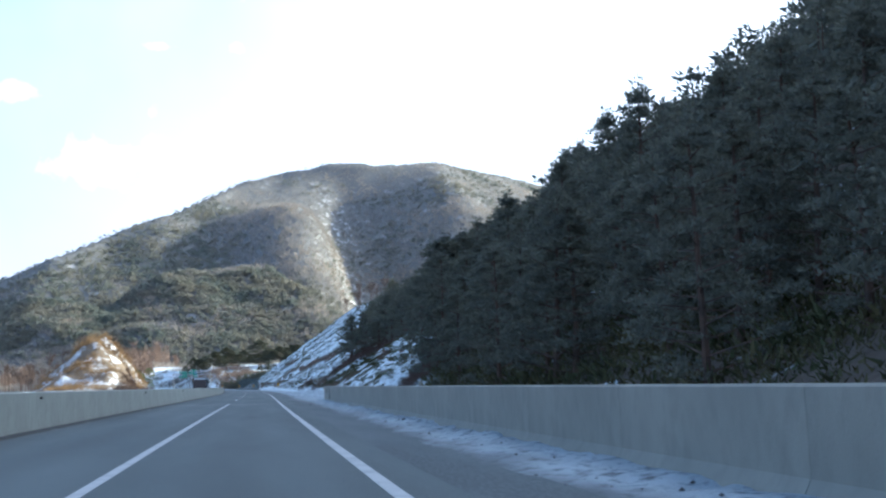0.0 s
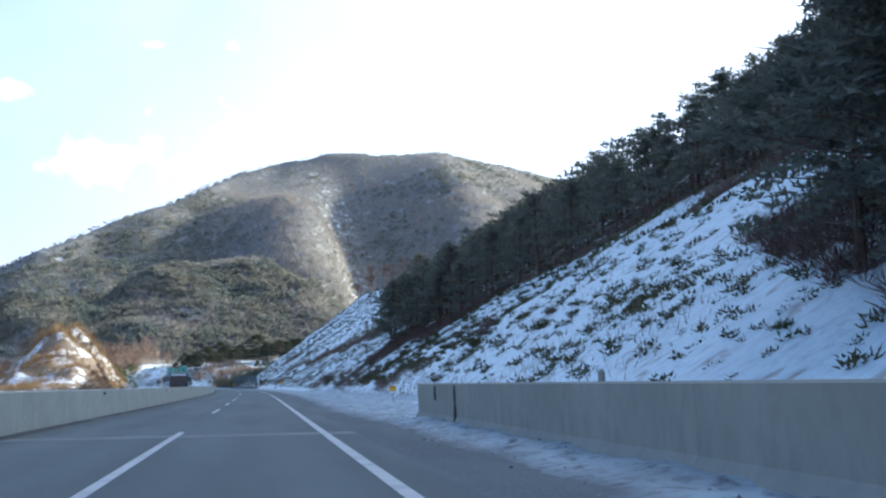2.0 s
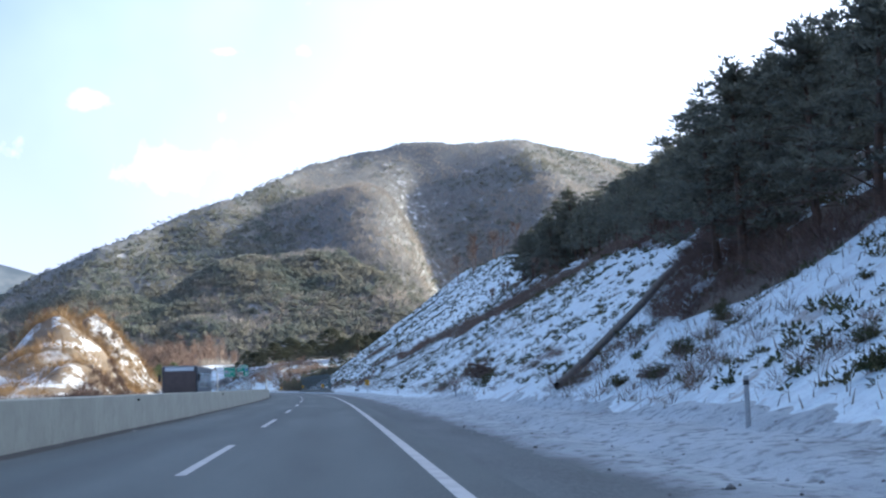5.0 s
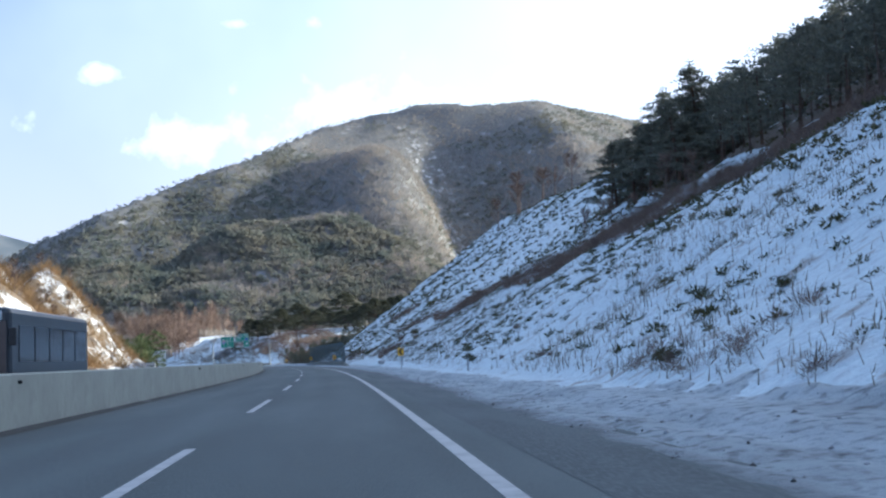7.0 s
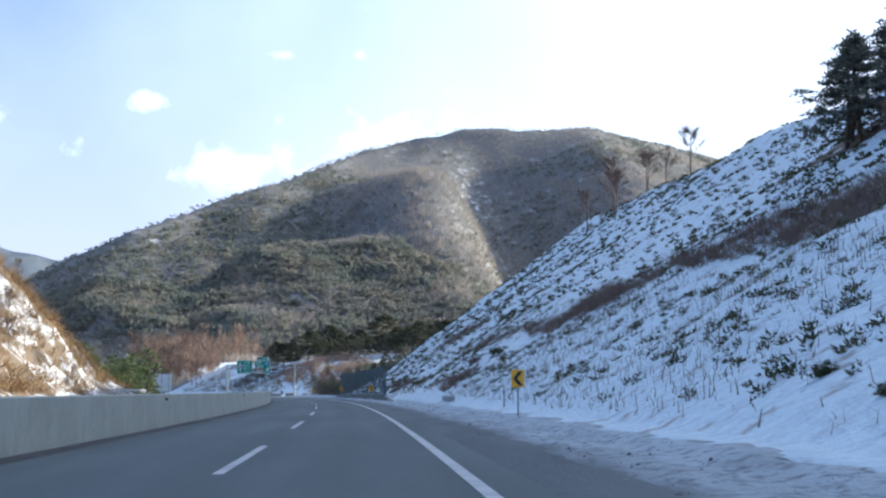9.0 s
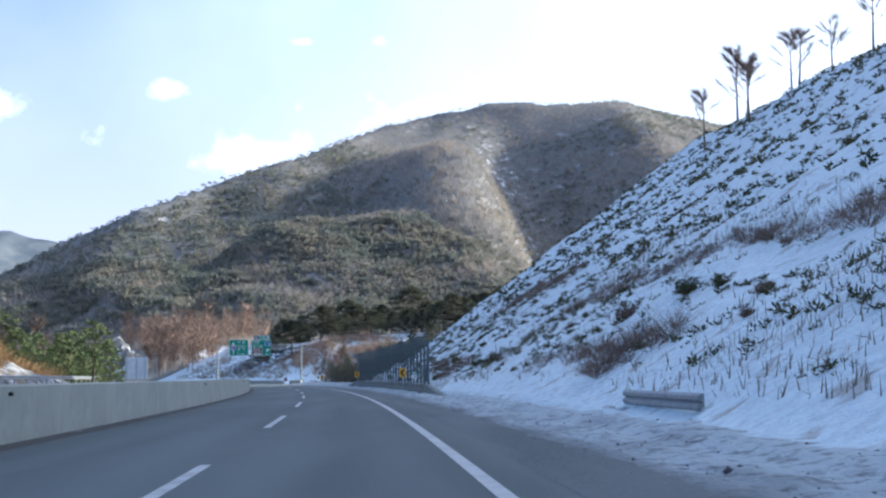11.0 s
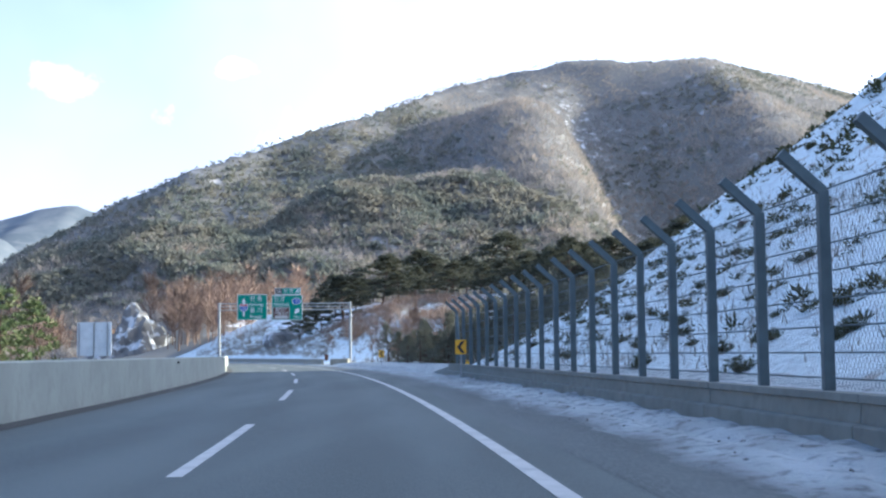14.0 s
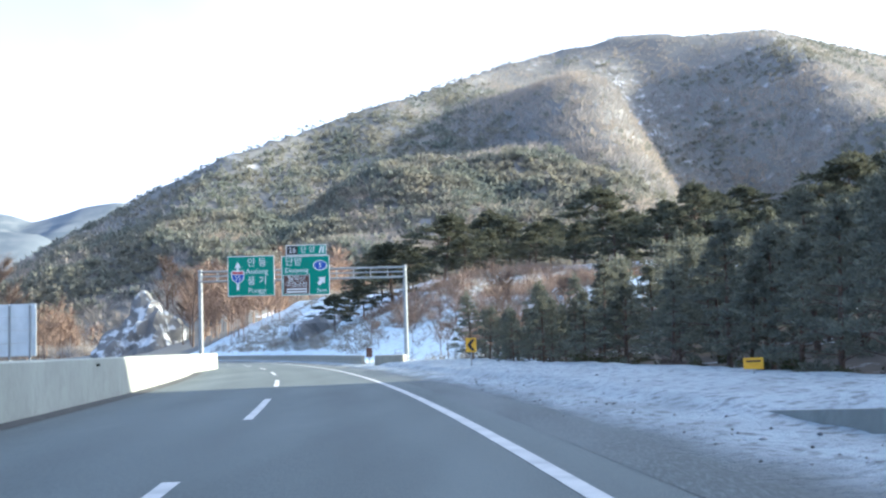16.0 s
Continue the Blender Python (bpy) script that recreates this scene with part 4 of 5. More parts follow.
# drain pipe down the slope
cu = bpy.data.curves.new("drain_pipe", "CURVE")
cu.dimensions, cu.bevel_depth, cu.bevel_resolution = "3D", 0.16, 3
sp = cu.splines.new("POLY")
dp = [(180.5 + 11.5 * t, 6.0 + 8.4 * t ** 0.92) for t in np.linspace(0, 1, 16)]
sp.points.add(len(dp) - 1)
for q, (s, l) in zip(sp.points, dp):
    x, y, _ = on_road(s, l)
    q.co = (float(x), float(y), float(height_right(np.array([s]), np.array([l]))[0]) + 0.14, 1)
PIPE = surface("dark_plastic_pipe", (0.03, 0.03, 0.032), (0.05, 0.05, 0.05), 4, 0.4, 0.6, 0.6)
cu.materials.append(PIPE)
tmp = new("tmp", cu)
bpy.context.view_layer.update()
me = bpy.data.meshes.new_from_object(tmp.evaluated_get(bpy.context.evaluated_depsgraph_get()))
bpy.data.objects.remove(tmp)
tagged(new("drain_pipe", me), "dark drain pipe running down a snowy slope", "pipe")

# coach on the opposite carriageway
coach = thing("coach", pose(-9.5, 229, 0, 0, 0, 0), "dark motor coach with a tinted windscreen", "coach")
bm = bmesh.new()
box(bm, -1.24, 1.24, 0, 10.8, 0.42, 2.98, 0.16)
part("body", bm, COACH, coach)
part("windscreen", box(bmesh.new(), -1.14, 1.14, -0.02, 0.05, 1.10, 2.62, 0.02), GLASS, coach, "large dark tinted windscreen")
part("roof_panel", box(bmesh.new(), -1.0, 1.0, -0.02, 0.05, 2.62, 2.88, 0.02), BOARD, coach)
part("bumper", box(bmesh.new(), -1.2, 1.2, -0.06, 0.1, 0.40, 0.75, 0.03), BLACK, coach)
plate("number_plate_bar", -0.25, 0.25, 0.52, 0.64, WHITE, coach, -0.075, 0.01)
for x in (-0.95, 0.95):
    bm = bmesh.new()
    bmesh.ops.create_cone(bm, cap_ends=True, segments=16, radius1=0.12, radius2=0.12, depth=0.05, matrix=pose(x, -0.03, 0.95, 90))
    part("headlight", bm, WHITE, coach)
    part("mirror", box(bmesh.new(), x * 1.42 - 0.09, x * 1.42 + 0.09, -0.25, -0.13, 1.9, 2.4, 0.03), BLACK, coach)
for y in (2.2, 8.0):
    for x in (-1.1, 1.1):
        bm = bmesh.new()
        bmesh.ops.create_cone(bm, cap_ends=True, segments=20, radius1=0.48, radius2=0.48, depth=0.28, matrix=pose(x, y, 0.48, 0, 90, 0))
        part("wheel", bm, RUBBER, coach)
for x in (-1.25, 1.25):
    for k in range(5):
        part("side_window", box(bmesh.new(), x - 0.01, x + 0.01, 0.9 + k * 1.9, 2.6 + k * 1.9, 1.45, 2.5), GLASS, coach)

# rail on the far side of the opposite carriageway
rail2 = thing("guard_rail", Matrix(), "long galvanised guard rail beyond the opposite lanes", "guard rail")
for k in range(14):
    s = 402 + 5.0 * k
    a, b = on_road(s, -26.2), on_road(s + 5.0, -26.2)
    bm = bmesh.new()
    for z in (1.40, 1.58):
        tube(bm, (a[0], a[1], z), (b[0], b[1], z), 0.075, seg=8)
    part("beam", bm, STEEL, rail2)
    bm = bmesh.new()
    tube(bm, (a[0], a[1], -0.3), (a[0], a[1], 1.62), 0.06, seg=8)
    part("post", bm, STEEL, rail2)
# small plate beside the bend
small = thing("small_sign", pose(-20.7, 529.5, 0.55, 0, 0, 3), "small dark plate on a thin post in snow", "road sign")
plate("plate", -0.22, 0.22, 0.0, 0.68, BROWN, small, 0, 0.03, 0.008)
bm = bmesh.new()
tube(bm, (0, 0.05, -0.9), (0, 0.05, 0.6), 0.03, seg=8)
part("post", bm, STEEL, small)

# clods of dirty snow and ice on the verge
crng = np.random.RandomState(9)
n = 9000
cs_, cl_ = crng.uniform(10, 480, n), 1.7 + crng.gamma(2.0, 0.85, n)
ok = (cl_ < 5.6) & ((cs_ > 98) | (cl_ < 3.2)) & (crng.rand(n) < 0.25) & ~((cs_ > 366) & (cs_ < 464) & (cl_ > 3.6))
cs_, cl_ = cs_[ok], cl_[ok]
n = len(cs_)
cx, cy, _ = on_road(cs_, cl_)
cz = np.maximum(verge_z(cs_, cl_), 0.0)
r_ = crng.uniform(0.012, 0.038, n) * np.where(crng.rand(n) < 0.05, 1.9, 1.0)
octa = np.array([(1, 0, 0), (0, 1, 0), (-1, 0, 0), (0, -1, 0), (0, 0, 0.8), (0, 0, -0.4)], float)
v = octa[None] * r_[:, None, None] * crng.uniform(0.6, 1.4, (n, 6, 3)) + np.stack([cx, cy, cz], 1)[:, None]
of = np.array([(0, 1, 4), (1, 2, 4), (2, 3, 4), (3, 0, 4), (1, 0, 5), (2, 1, 5), (3, 2, 5), (0, 3, 5)])
CLOD = surface("dirty_ice", (0.30, 0.31, 0.33), (0.07, 0.07, 0.07), 2.2, 0.42, 0.55, 0.8, island=0.3)
tagged(mesh_ob("snow_clods", v.reshape(-1, 3), (of[None] + 6 * np.arange(n)[:, None, None]).reshape(-1, 3), CLOD), "scattered clods of dirty snow on the verge", "snow clods", kind="stuff")

# ---- plants ----
rng = np.random.RandomState(5)


def blades(centres, count, radius, length, width, up=0.35, flat_=0.5):
    """Triangles that spray out from each centre: needle sprays or leafy twigs."""
    n = len(centres)
    d = rng.normal(size=(n, count, 3))
    d[..., 2] = np.abs(d[..., 2]) * flat_ + up
    d /= np.linalg.norm(d, axis=2, keepdims=True)
    radius, length, width = (np.asarray(q, float).reshape(-1, 1, 1) for q in (radius, length, width))
    a = centres[:, None, :] + d * radius * rng.uniform(0.1, 0.8, (n, count, 1))
    side = np.cross(d, rng.normal(size=(n, count, 3)))
    side /= np.linalg.norm(side, axis=2, keepdims=True) + 1e-9
    w = width * rng.uniform(0.6, 1.4, (n, count, 1))
    tip = a + d * length * rng.uniform(0.6, 1.3, (n, count, 1))
    return np.stack([a - side * w / 2, a + side * w / 2, tip], 2).reshape(-1, 3)


def soup(name, v, material, parent=None):
    return mesh_ob(name, v, np.arange(len(v)).reshape(-1, 3), material, parent)


def stuff_part(name, v, material, parent):
    return tagged(soup(name, v, material, parent), kind="stuff")


def stems(bases, tips, w0):
    """Thin tapering twigs as crossed triangles."""
    d = tips - bases
    side = np.cross(d, rng.normal(size=d.shape))
    side /= np.linalg.norm(side, axis=1, keepdims=True) + 1e-9
    w = np.asarray(w0, float).reshape(-1, 1)
    return np.stack([bases - side * w, bases + side * w, tips], 1).reshape(-1, 3)


def pine_model(name, h, spread, bare, pads, tufts_, needle, needles, label, lean=0.04, round_=0.5, category="pine tree"):
    """A pine: a leaning tapered trunk, rising limbs, and flat dense pads of needle tufts at the limbs' ends."""
    root = new(name)
    tagged(root, label, category, "pines on the slopes")
    bm = bmesh.new()
    k = 8
    line = [Vector((lean * h * (t ** 2) * math.sin(h * 3) + 0.012 * h * math.sin(5 * t + h), lean * h * t * math.cos(h * 5), h * t - 0.4 * (1 - t))) for t in np.linspace(0, 0.96, k)]
    r0 = 0.014 * h + 0.03
    for i in range(k - 1):
        tube(bm, line[i], line[i + 1], r0 * (1 - i / k) + 0.012, r0 * (1 - (i + 1) / k) + 0.012, 6)
    cs, ns = [], []
    for w in range(pads):
        t = bare + (0.97 - bare) * ((w + rng.uniform(0, 1)) / pads) ** 0.85
        i = min(int(t * (k - 1)), k - 2)
        o = line[i].lerp(line[i + 1], t * (k - 1) - i)
        u = (t - bare) / (1 - bare)
        reach = spread * (math.sqrt(max(0.0, 1 - u ** 2)) * (1 - round_) + round_ * math.sqrt(max(0.0, 1 - abs(2 * u - 0.7) ** 2.5 / 2.2)) * (1.02 - u)) + 0.10
        a = w * 2.4 + rng.uniform(-0.5, 0.5)
        ln = reach * rng.uniform(0.45, 1.12)
        tip = o + Vector((math.cos(a) * ln, math.sin(a) * ln, ln * rng.uniform(0.05, 0.30)))
        tube(bm, o, tip, 0.016 + 0.010 * ln, 0.008, 3, False)
        pr = (0.10 + 0.088 * h) * rng.uniform(0.75, 1.25) * (1.05 - 0.45 * u)
        g = rng.normal(0, 0.45, (tufts_, 3))
        g /= np.maximum(1.0, np.linalg.norm(g, axis=1, keepdims=True))
        c = np.array(tip)[None] + g * (pr, pr, pr * 0.30) - np.stack([np.full(tufts_, math.cos(a)), np.full(tufts_, math.sin(a)), np.zeros(tufts_)], 1) * pr * 0.35
        c[:, 2] -= 0.25 * pr * (g[:, 0] ** 2 + g[:, 1] ** 2)
        cs.append(c)
    cs.append(np.array(line[-1])[None] + rng.normal(0, 0.16, (tufts_ // 3, 3)))
    part("trunk", bm, BARK, root)
    stuff_part("crown", blades(np.concatenate(cs), 4, needle * 0.9, needle, needle * 0.44, 0.22, 0.55), needles, root)
    return root


def bare_model(name, h, label, twigs=420, spread=0.32):
    root = new(name)
    tagged(root, label, "bare tree", "bare trees")
    bm = bmesh.new()
    tube(bm, (0, 0, -0.3), (0.05, 0.02, h * 0.55), 0.012 * h + 0.02, 0.007 * h, 7)
    tube(bm, (0.05, 0.02, h * 0.55), (0.1, -0.05, h * 0.98), 0.007 * h, 0.01, 6)
    ends = []
    for b in range(15):
        z = h * rng.uniform(0.28, 0.85)
        a = rng.uniform(0, 6.28)
        ln = h * spread * rng.uniform(0.5, 1.1) * (1.15 - z / h)
        tip = Vector((math.cos(a) * ln, math.sin(a) * ln, z + ln * rng.uniform(0.8, 1.7)))
        tube(bm, (0.05, 0, z), tip, 0.004 * h, 0.008, 5)
        ends += [(Vector((0.05, 0, z)), tip)]
    part("trunk", bm, TWIG, root)
    bs, ts = [], []
    for q in range(twigs):
        a, b = ends[rng.randint(len(ends))]
        p = a.lerp(b, rng.uniform(0.3, 1.0))
        d = (b - a).normalized() + Vector(rng.normal(0, 0.55, 3))
        d.z = abs(d.z) + 0.25
        bs.append(tuple(p))
        ts.append(tuple(p + d.normalized() * h * rng.uniform(0.06, 0.16)))
    stuff_part("spray", stems(np.array(bs), np.array(ts), np.full(len(bs), 0.0020 * h)), TWIG, root)
    return root


def hz_at(x, y):
    return float(height(np.array([x]), np.array([y]))[0])


def plant(models, s, lat, scale=1.0, drop=0.05, broad=1.0):
    x, y, _ = on_road(s, lat)
    x, y = float(x), float(y)
    z = hz_at(x, y)
    m0 = models[rng.randint(len(models))]
    c = copy_thing(m0, pose(x, y, z - drop, rng.uniform(-3, 3), rng.uniform(-3, 3), rng.uniform(0, 360)))
    k = scale * rng.uniform(0.85, 1.15)
    c.scale = (k * broad, k * broad, k * rng.uniform(0.92, 1.1))
    return c


near_pines = [pine_model("pine_tree", 6.2 + 0.5 * q, 2.5 + 0.18 * q, 0.04 + 0.04 * q, 34, 28, 0.22, NEEDLE, "dark green pine crowded into a shaded slope forest", 0.05, 0.8) for q in range(4)]
fine_pines = [pine_model("pine_tree", 5.6 + 0.5 * q, 2.0 + 0.15 * q, 0.03 + 0.03 * q, 42, 30, 0.17, NEEDLE, "dark green pine crowded behind a bridge parapet") for q in range(3)]
edge_pine = pine_model("pine_tree", 9.6, 3.3, 0.16, 62, 46, 0.21, NEEDLE, "tall dark pine at the end of a shaded forest", 0.05, 0.8)
red_pines = [pine_model("pine_tree", 9.0 + 0.8 * q, 4.9 + 0.3 * q, 0.16 + 0.08 * q, 40, 28, 0.48, NEEDLE_OLIVE, "tall pine with layered crown above a bare trunk", 0.08, 0.75) for q in range(4)]
young_pines = [pine_model("pine_tree", 4.4 + q, 1.7, 0.05, 26, 14, 0.30, NEEDLE_LIT, "young yellow-green pine on a sunlit bank", 0.02, 0.1) for q in range(2)]
bare_trees = [bare_model("bare_tree", 7.0 + 1.2 * q, "leafless deciduous tree on snowy ground", 800, 0.32) for q in range(3)]


def pine_cloud(s, lat, h, bare, count, size):
    """Many pines at once: needle sprays on layered limbs, and their trunks."""
    x, y, _ = on_road(s, lat)
    base = np.stack([x, y, height(x, y) - 0.1], 1)
    n, m = len(s), 60
    t = bare[:, None] + (1 - bare[:, None]) * np.floor(rng.uniform(0, 10, (n, m))) / 10.0 + rng.normal(0, 0.012, (n, m))
    a = rng.uniform(0, 6.28, (n, m))
    reach = h[:, None] * 0.30 * (1.12 - np.clip(t, 0, 1)) ** 0.75 * np.sqrt(rng.uniform(0.05, 1.1, (n, m)))
    c = np.stack([base[:, None, 0] + np.cos(a) * reach, base[:, None, 1] + np.sin(a) * reach, base[:, None, 2] + t * h[:, None] + 0.14 * reach], 2)
    crown = blades(c.reshape(-1, 3), count, size, size * 0.60, size * 0.34, 0.15, 0.5)
    tip = base + np.stack([rng.normal(0, 0.2, n), rng.normal(0, 0.2, n), h * 0.97], 1)
    trunk = np.concatenate([stems(base, tip, 0.012 * h + 0.03) for q in range(2)])
    return crown, trunk


def wood(name, s, lat, h, bare, label, count=10, size=0.49):
    crown, trunk = pine_cloud(np.array(s), np.array(lat), np.array(h), np.array(bare), count, size)
    root = tagged(new(name), label, "forest", kind="stuff")
    soup("crowns", crown, NEEDLE, root)
    soup("trunks", trunk, BARK, root)


def forest_edge(s):
    """How far up the slope the upper forest begins."""
    return np.interp(s, (84, 117, 130, 141, 150, 163, 168, 175, 180, 194, 204, 236, 280, 333), (21, 20.2, 24, 23.5, 18.6, 13.0, 11.6, 9.2, 10.2, 15.2, 19.3, 23, 28.5, 29))


# forest that comes down to the bridge parapet
back = []
for s in np.arange(5, 92, 2.6):
    for lat in np.arange(7.0, 50, 3.0):
        s_, l_ = s + rng.uniform(-1.2, 1.2), lat + rng.uniform(-1.2, 1.2)
        if s_ > float(np.interp(l_, (6, 8, 12, 16, 30), (61, 70, 86, 87, 84))) + rng.uniform(-2, 2):
            continue
        if lat < 16:
            plant(fine_pines if lat < 12 else near_pines, s_, l_, 0.75 if lat < 12 else 0.82)
        else:
            back.append((s_, l_, rng.uniform(4.8, 7.0), rng.uniform(0.1, 0.4)))
# tall pines standing at the forest's end
for s, lat, k in ((81, 11.2, 0.9), (88, 17, 0.95), (79, 9.6, 0.7), (82.5, 12.9, 0.7), (84.5, 14.8, 0.75), (86.5, 16.4, 0.8), (85.5, 18.5, 0.9), (89, 20.4, 0.85)):
    plant(fine_pines, s, lat, k * 1.15)
for s, lat, k in ((86, 13.6, 0.8), (83, 16.5, 0.95), (80, 15.0, 0.95), (76, 18.0, 1.0), (72, 16.5, 0.95), (80, 20.0, 1.0), (86, 21.5, 0.95), (68, 19, 1.0)):
    plant(near_pines, s, lat, k)
for s, lat, k, wide in ((75.8, 9.6, 0.82, 1.5), (78.5, 11.5, 0.74, 1.25), (82, 13.5, 0.70, 1.15)):
    plant([edge_pine], s, lat, k, broad=wide)
plant([near_pines[1]], 91, 21.5, 1.1, broad=1.15)
# upper forest above the bare slope
for s in np.arange(84, 236, 3.3):
    low = forest_edge(s) + 1.0
    for k in range(6):
        s_, l_ = s + rng.uniform(-1.5, 1.5), low + 0.8 + k * 3.8 + rng.uniform(-1.3, 1.3)
        if k < 1:
            plant(near_pines, s_, l_, rng.uniform(0.72, 0.86) * (1 - 0.05 * (1 - step(142, 152, s))) * (1 + 0.12 * step(148, 156, s) * (1 - step(186, 198, s))), broad=1.25)
        else:
            back.append((s_, l_, rng.uniform(4.8, 6.4) * (1 - 0.05 * (1 - step(142, 152, s))) * (1 + 0.12 * step(144, 156, s) * (1 - step(186, 198, s))), rng.uniform(0.08, 0.25)))
for s in np.arange(238, 333, 2.5):
    low = np.interp(s, (236, 280, 333), (24, 28.5, 29.0))
    for k in range(5):
        s_, l_ = s + rng.uniform(-1.5, 1.5), low + 1 + k * 4.2 + rng.uniform(-1.3, 1.3)
        if s > 326 - 3 * k:
            continue
        if k < 2 and s > 292:
            plant(near_pines, s_, l_, 1.05 if k else 0.92, broad=1.4)
        else:
            back.append((s_, l_, rng.uniform(5, 7.5), rng.uniform(0.15, 0.45)))
wood("slope_pine_wood", *zip(*back), "dark pine wood on the upper slope")
# pine wood beyond the fence
back = []
for s in np.arange(465, 518, 2.6):
    for k in range(7):
        s_, lat = s + rng.uniform(-1.2, 1.2), 11.0 + k * 3.3 + rng.uniform(-1.1, 1.1) + 0.08 * max(0, s - 500)
        if k < 2:
            plant(near_pines, s_, lat, float(np.interp(s, (465, 475, 490, 510), (0.66, 0.62, 0.60, 0.5))) + 0.10 * k)
        else:
            back.append((s_, lat, rng.uniform(4.5, 6.0), rng.uniform(0.05, 0.3)))
for s in np.arange(470, 548, 5.0):
    for k in range(7):
        lat = 34 + k * 6.5 + rng.uniform(-3, 3) + 12 * (s > 530)
        back.append((s + rng.uniform(-3, 3), lat, rng.uniform(4.5, 6.5), rng.uniform(0.3, 0.5))) if 500 < s < 524 or (s >= 524 and lat > 62) else None
wood("bend_pine_wood", *zip(*back), "pine wood on the hill above the bend")
# a stand of tall layered pines on the hill by the bend
for q in range(42):
    x, y = -33 + 72 * ((q * 0.618 + rng.uniform(0, 0.03)) % 1.0), 588 + 34 * (q / 42) ** 1.2
    s_, l_ = to_road(x, y)
    if l_[0] < 11:
        continue
    top = float(np.interp(x, (-33, -28, -18, -12, 0, 13, 40), (10.5, 14, 16.5, 18.3, 19.2, 20.3, 22))) * (y - 405) / 187 * rng.uniform(0.74, 1.05)
    plant(red_pines, float(s_[0]), float(l_[0]), max(0.5, (top - hz_at(x, y)) / 10.0), broad=rng.uniform(1.25, 1.6))
# mixed trees on the near flank of the same hill
for q in range(14):
    plant(near_pines if rng.rand() < 0.6 else red_pines, 515 + rng.uniform(0, 50), 34 + rng.uniform(0, 16), rng.uniform(0.40, 0.6))
# low pines in the snow before the wood
for q in range(14):
    plant(near_pines, 494 + q * 1.7 + rng.uniform(-0.8, 0.8), 8.2 + rng.uniform(0, 2.6), rng.uniform(0.36, 0.52))
# young pines on the bank beyond the opposite lanes
for q in range(30):
    plant(young_pines, 448 + q * 2.7 + rng.uniform(-2, 2), -25.5 - rng.uniform(0, 13), rng.uniform(0.9, 1.5))
# bare trees
for s, lat in ((428, 39), (425, 42.5), (421, 41), (418, 45), (424, 47), (413, 46), (409, 48), (431, 44)):
    plant(bare_trees, s, lat, 0.82, broad=1.35)
for q in range(70):
    x, y = -128 + rng.uniform(0, 62), 650 + rng.uniform(0, 110)
    s_, l_ = to_road(x, y)
    if abs(l_[0] + 4) > 14 and not 0.262 < (-7 - x) / (y - 405) < 0.335:
        plant(bare_trees, float(s_[0]), float(l_[0]), rng.uniform(1.2, 1.9))
for q in range(48):
    plant(bare_trees, 345 + rng.uniform(0, 90), -36 - rng.uniform(0, 24), rng.uniform(0.35, 0.6))
for q in range(22):
    plant(bare_trees, 515 + rng.uniform(0, 50), 9 + rng.uniform(0, 14), rng.uniform(0.3, 0.6))
for q in range(9):
    plant(bare_trees, 276 + rng.uniform(0, 26), 20 + rng.uniform(0, 5), rng.uniform(0.25, 0.42))
for m0 in near_pines + fine_pines + [edge_pine] + red_pines + young_pines + bare_trees:
    for o in (*m0.children_recursive, m0):
        bpy.data.objects.remove(o)


def litter(name, s0, s1, low, high, label):
    """Forest floor just above the slope's own surface, with a ragged lower edge."""
    s = np.arange(s0, s1, 1.0)
    t = np.linspace(0, 1, 26) ** 1.3
    S, T = np.meshgrid(s, t, indexing="ij")
    lo = np.maximum(low(S) + 1.6 * wave(S, S * 0.1, 0.5, 71), 4.3)
    L = lo + (high - lo) * T
    x, y, _ = on_road(S.ravel(), L.ravel())
    z = height_right(S.ravel(), L.ravel()) + 0.07 - 0.5 * (T.ravel() == 0)
    tagged(mesh_ob(name, np.stack([x, y, z], 1), grid_faces(len(s), 26), WOODFLOOR, smooth=True), label, "forest floor", kind="structure")


litter("forest_floor", -40, 88, lambda s: np.interp(s, (-40, 50, 62, 71, 86, 90), (4.0, 4.0, 6.8, 8.8, 12.3, 16.3)), 100, "shaded forest floor of brown litter and little snow")
litter("upper_forest_floor", 88, 336, lambda s: forest_edge(s) - 0.6, 100, "shaded forest floor of brown litter above the slope")
litter("bend_forest_floor", 464, 520, lambda s: 10.0 + 0.08 * np.maximum(0, s - 500), 100, "shaded forest floor under young pines")

# ---- scrub on the slopes ----
def scatter(n, s0, s1, l0, l1, keep=None):
    s, l = rng.uniform(s0, s1, n), rng.uniform(l0, l1, n)
    if keep is not None:
        ok = keep(s, l)
        s, l = s[ok], l[ok]
    x, y, _ = on_road(s, l)
    z = height_right(s, l) if l0 > 0 else height_left(s, l)
    return np.stack([x, y, z], 1), s, l


def patch(s, l, f, seed, cut):
    return wave(s, l * 1.3, f, seed) + 0.35 * rng.normal(size=len(s)) > cut


def tufts(s, l, size, count, reach, width):
    """Each tuft is three sprays in a row along the slope's contour."""
    out = []
    for k in (-1, 0, 1):
        s_, l_ = s + k * reach * size + rng.normal(0, 0.08, len(s)), l + rng.normal(0, 0.10, len(s))
        x, y, _ = on_road(s_, l_)
        c = np.stack([x, y, height_right(s_, l_) - 0.03], 1)
        out.append(blades(c, count, size * (0.60 if width > 0.2 else 0.46), size * (0.45 if width > 0.2 else 0.22), size * width, 0.12, 0.8))
    return np.concatenate(out)


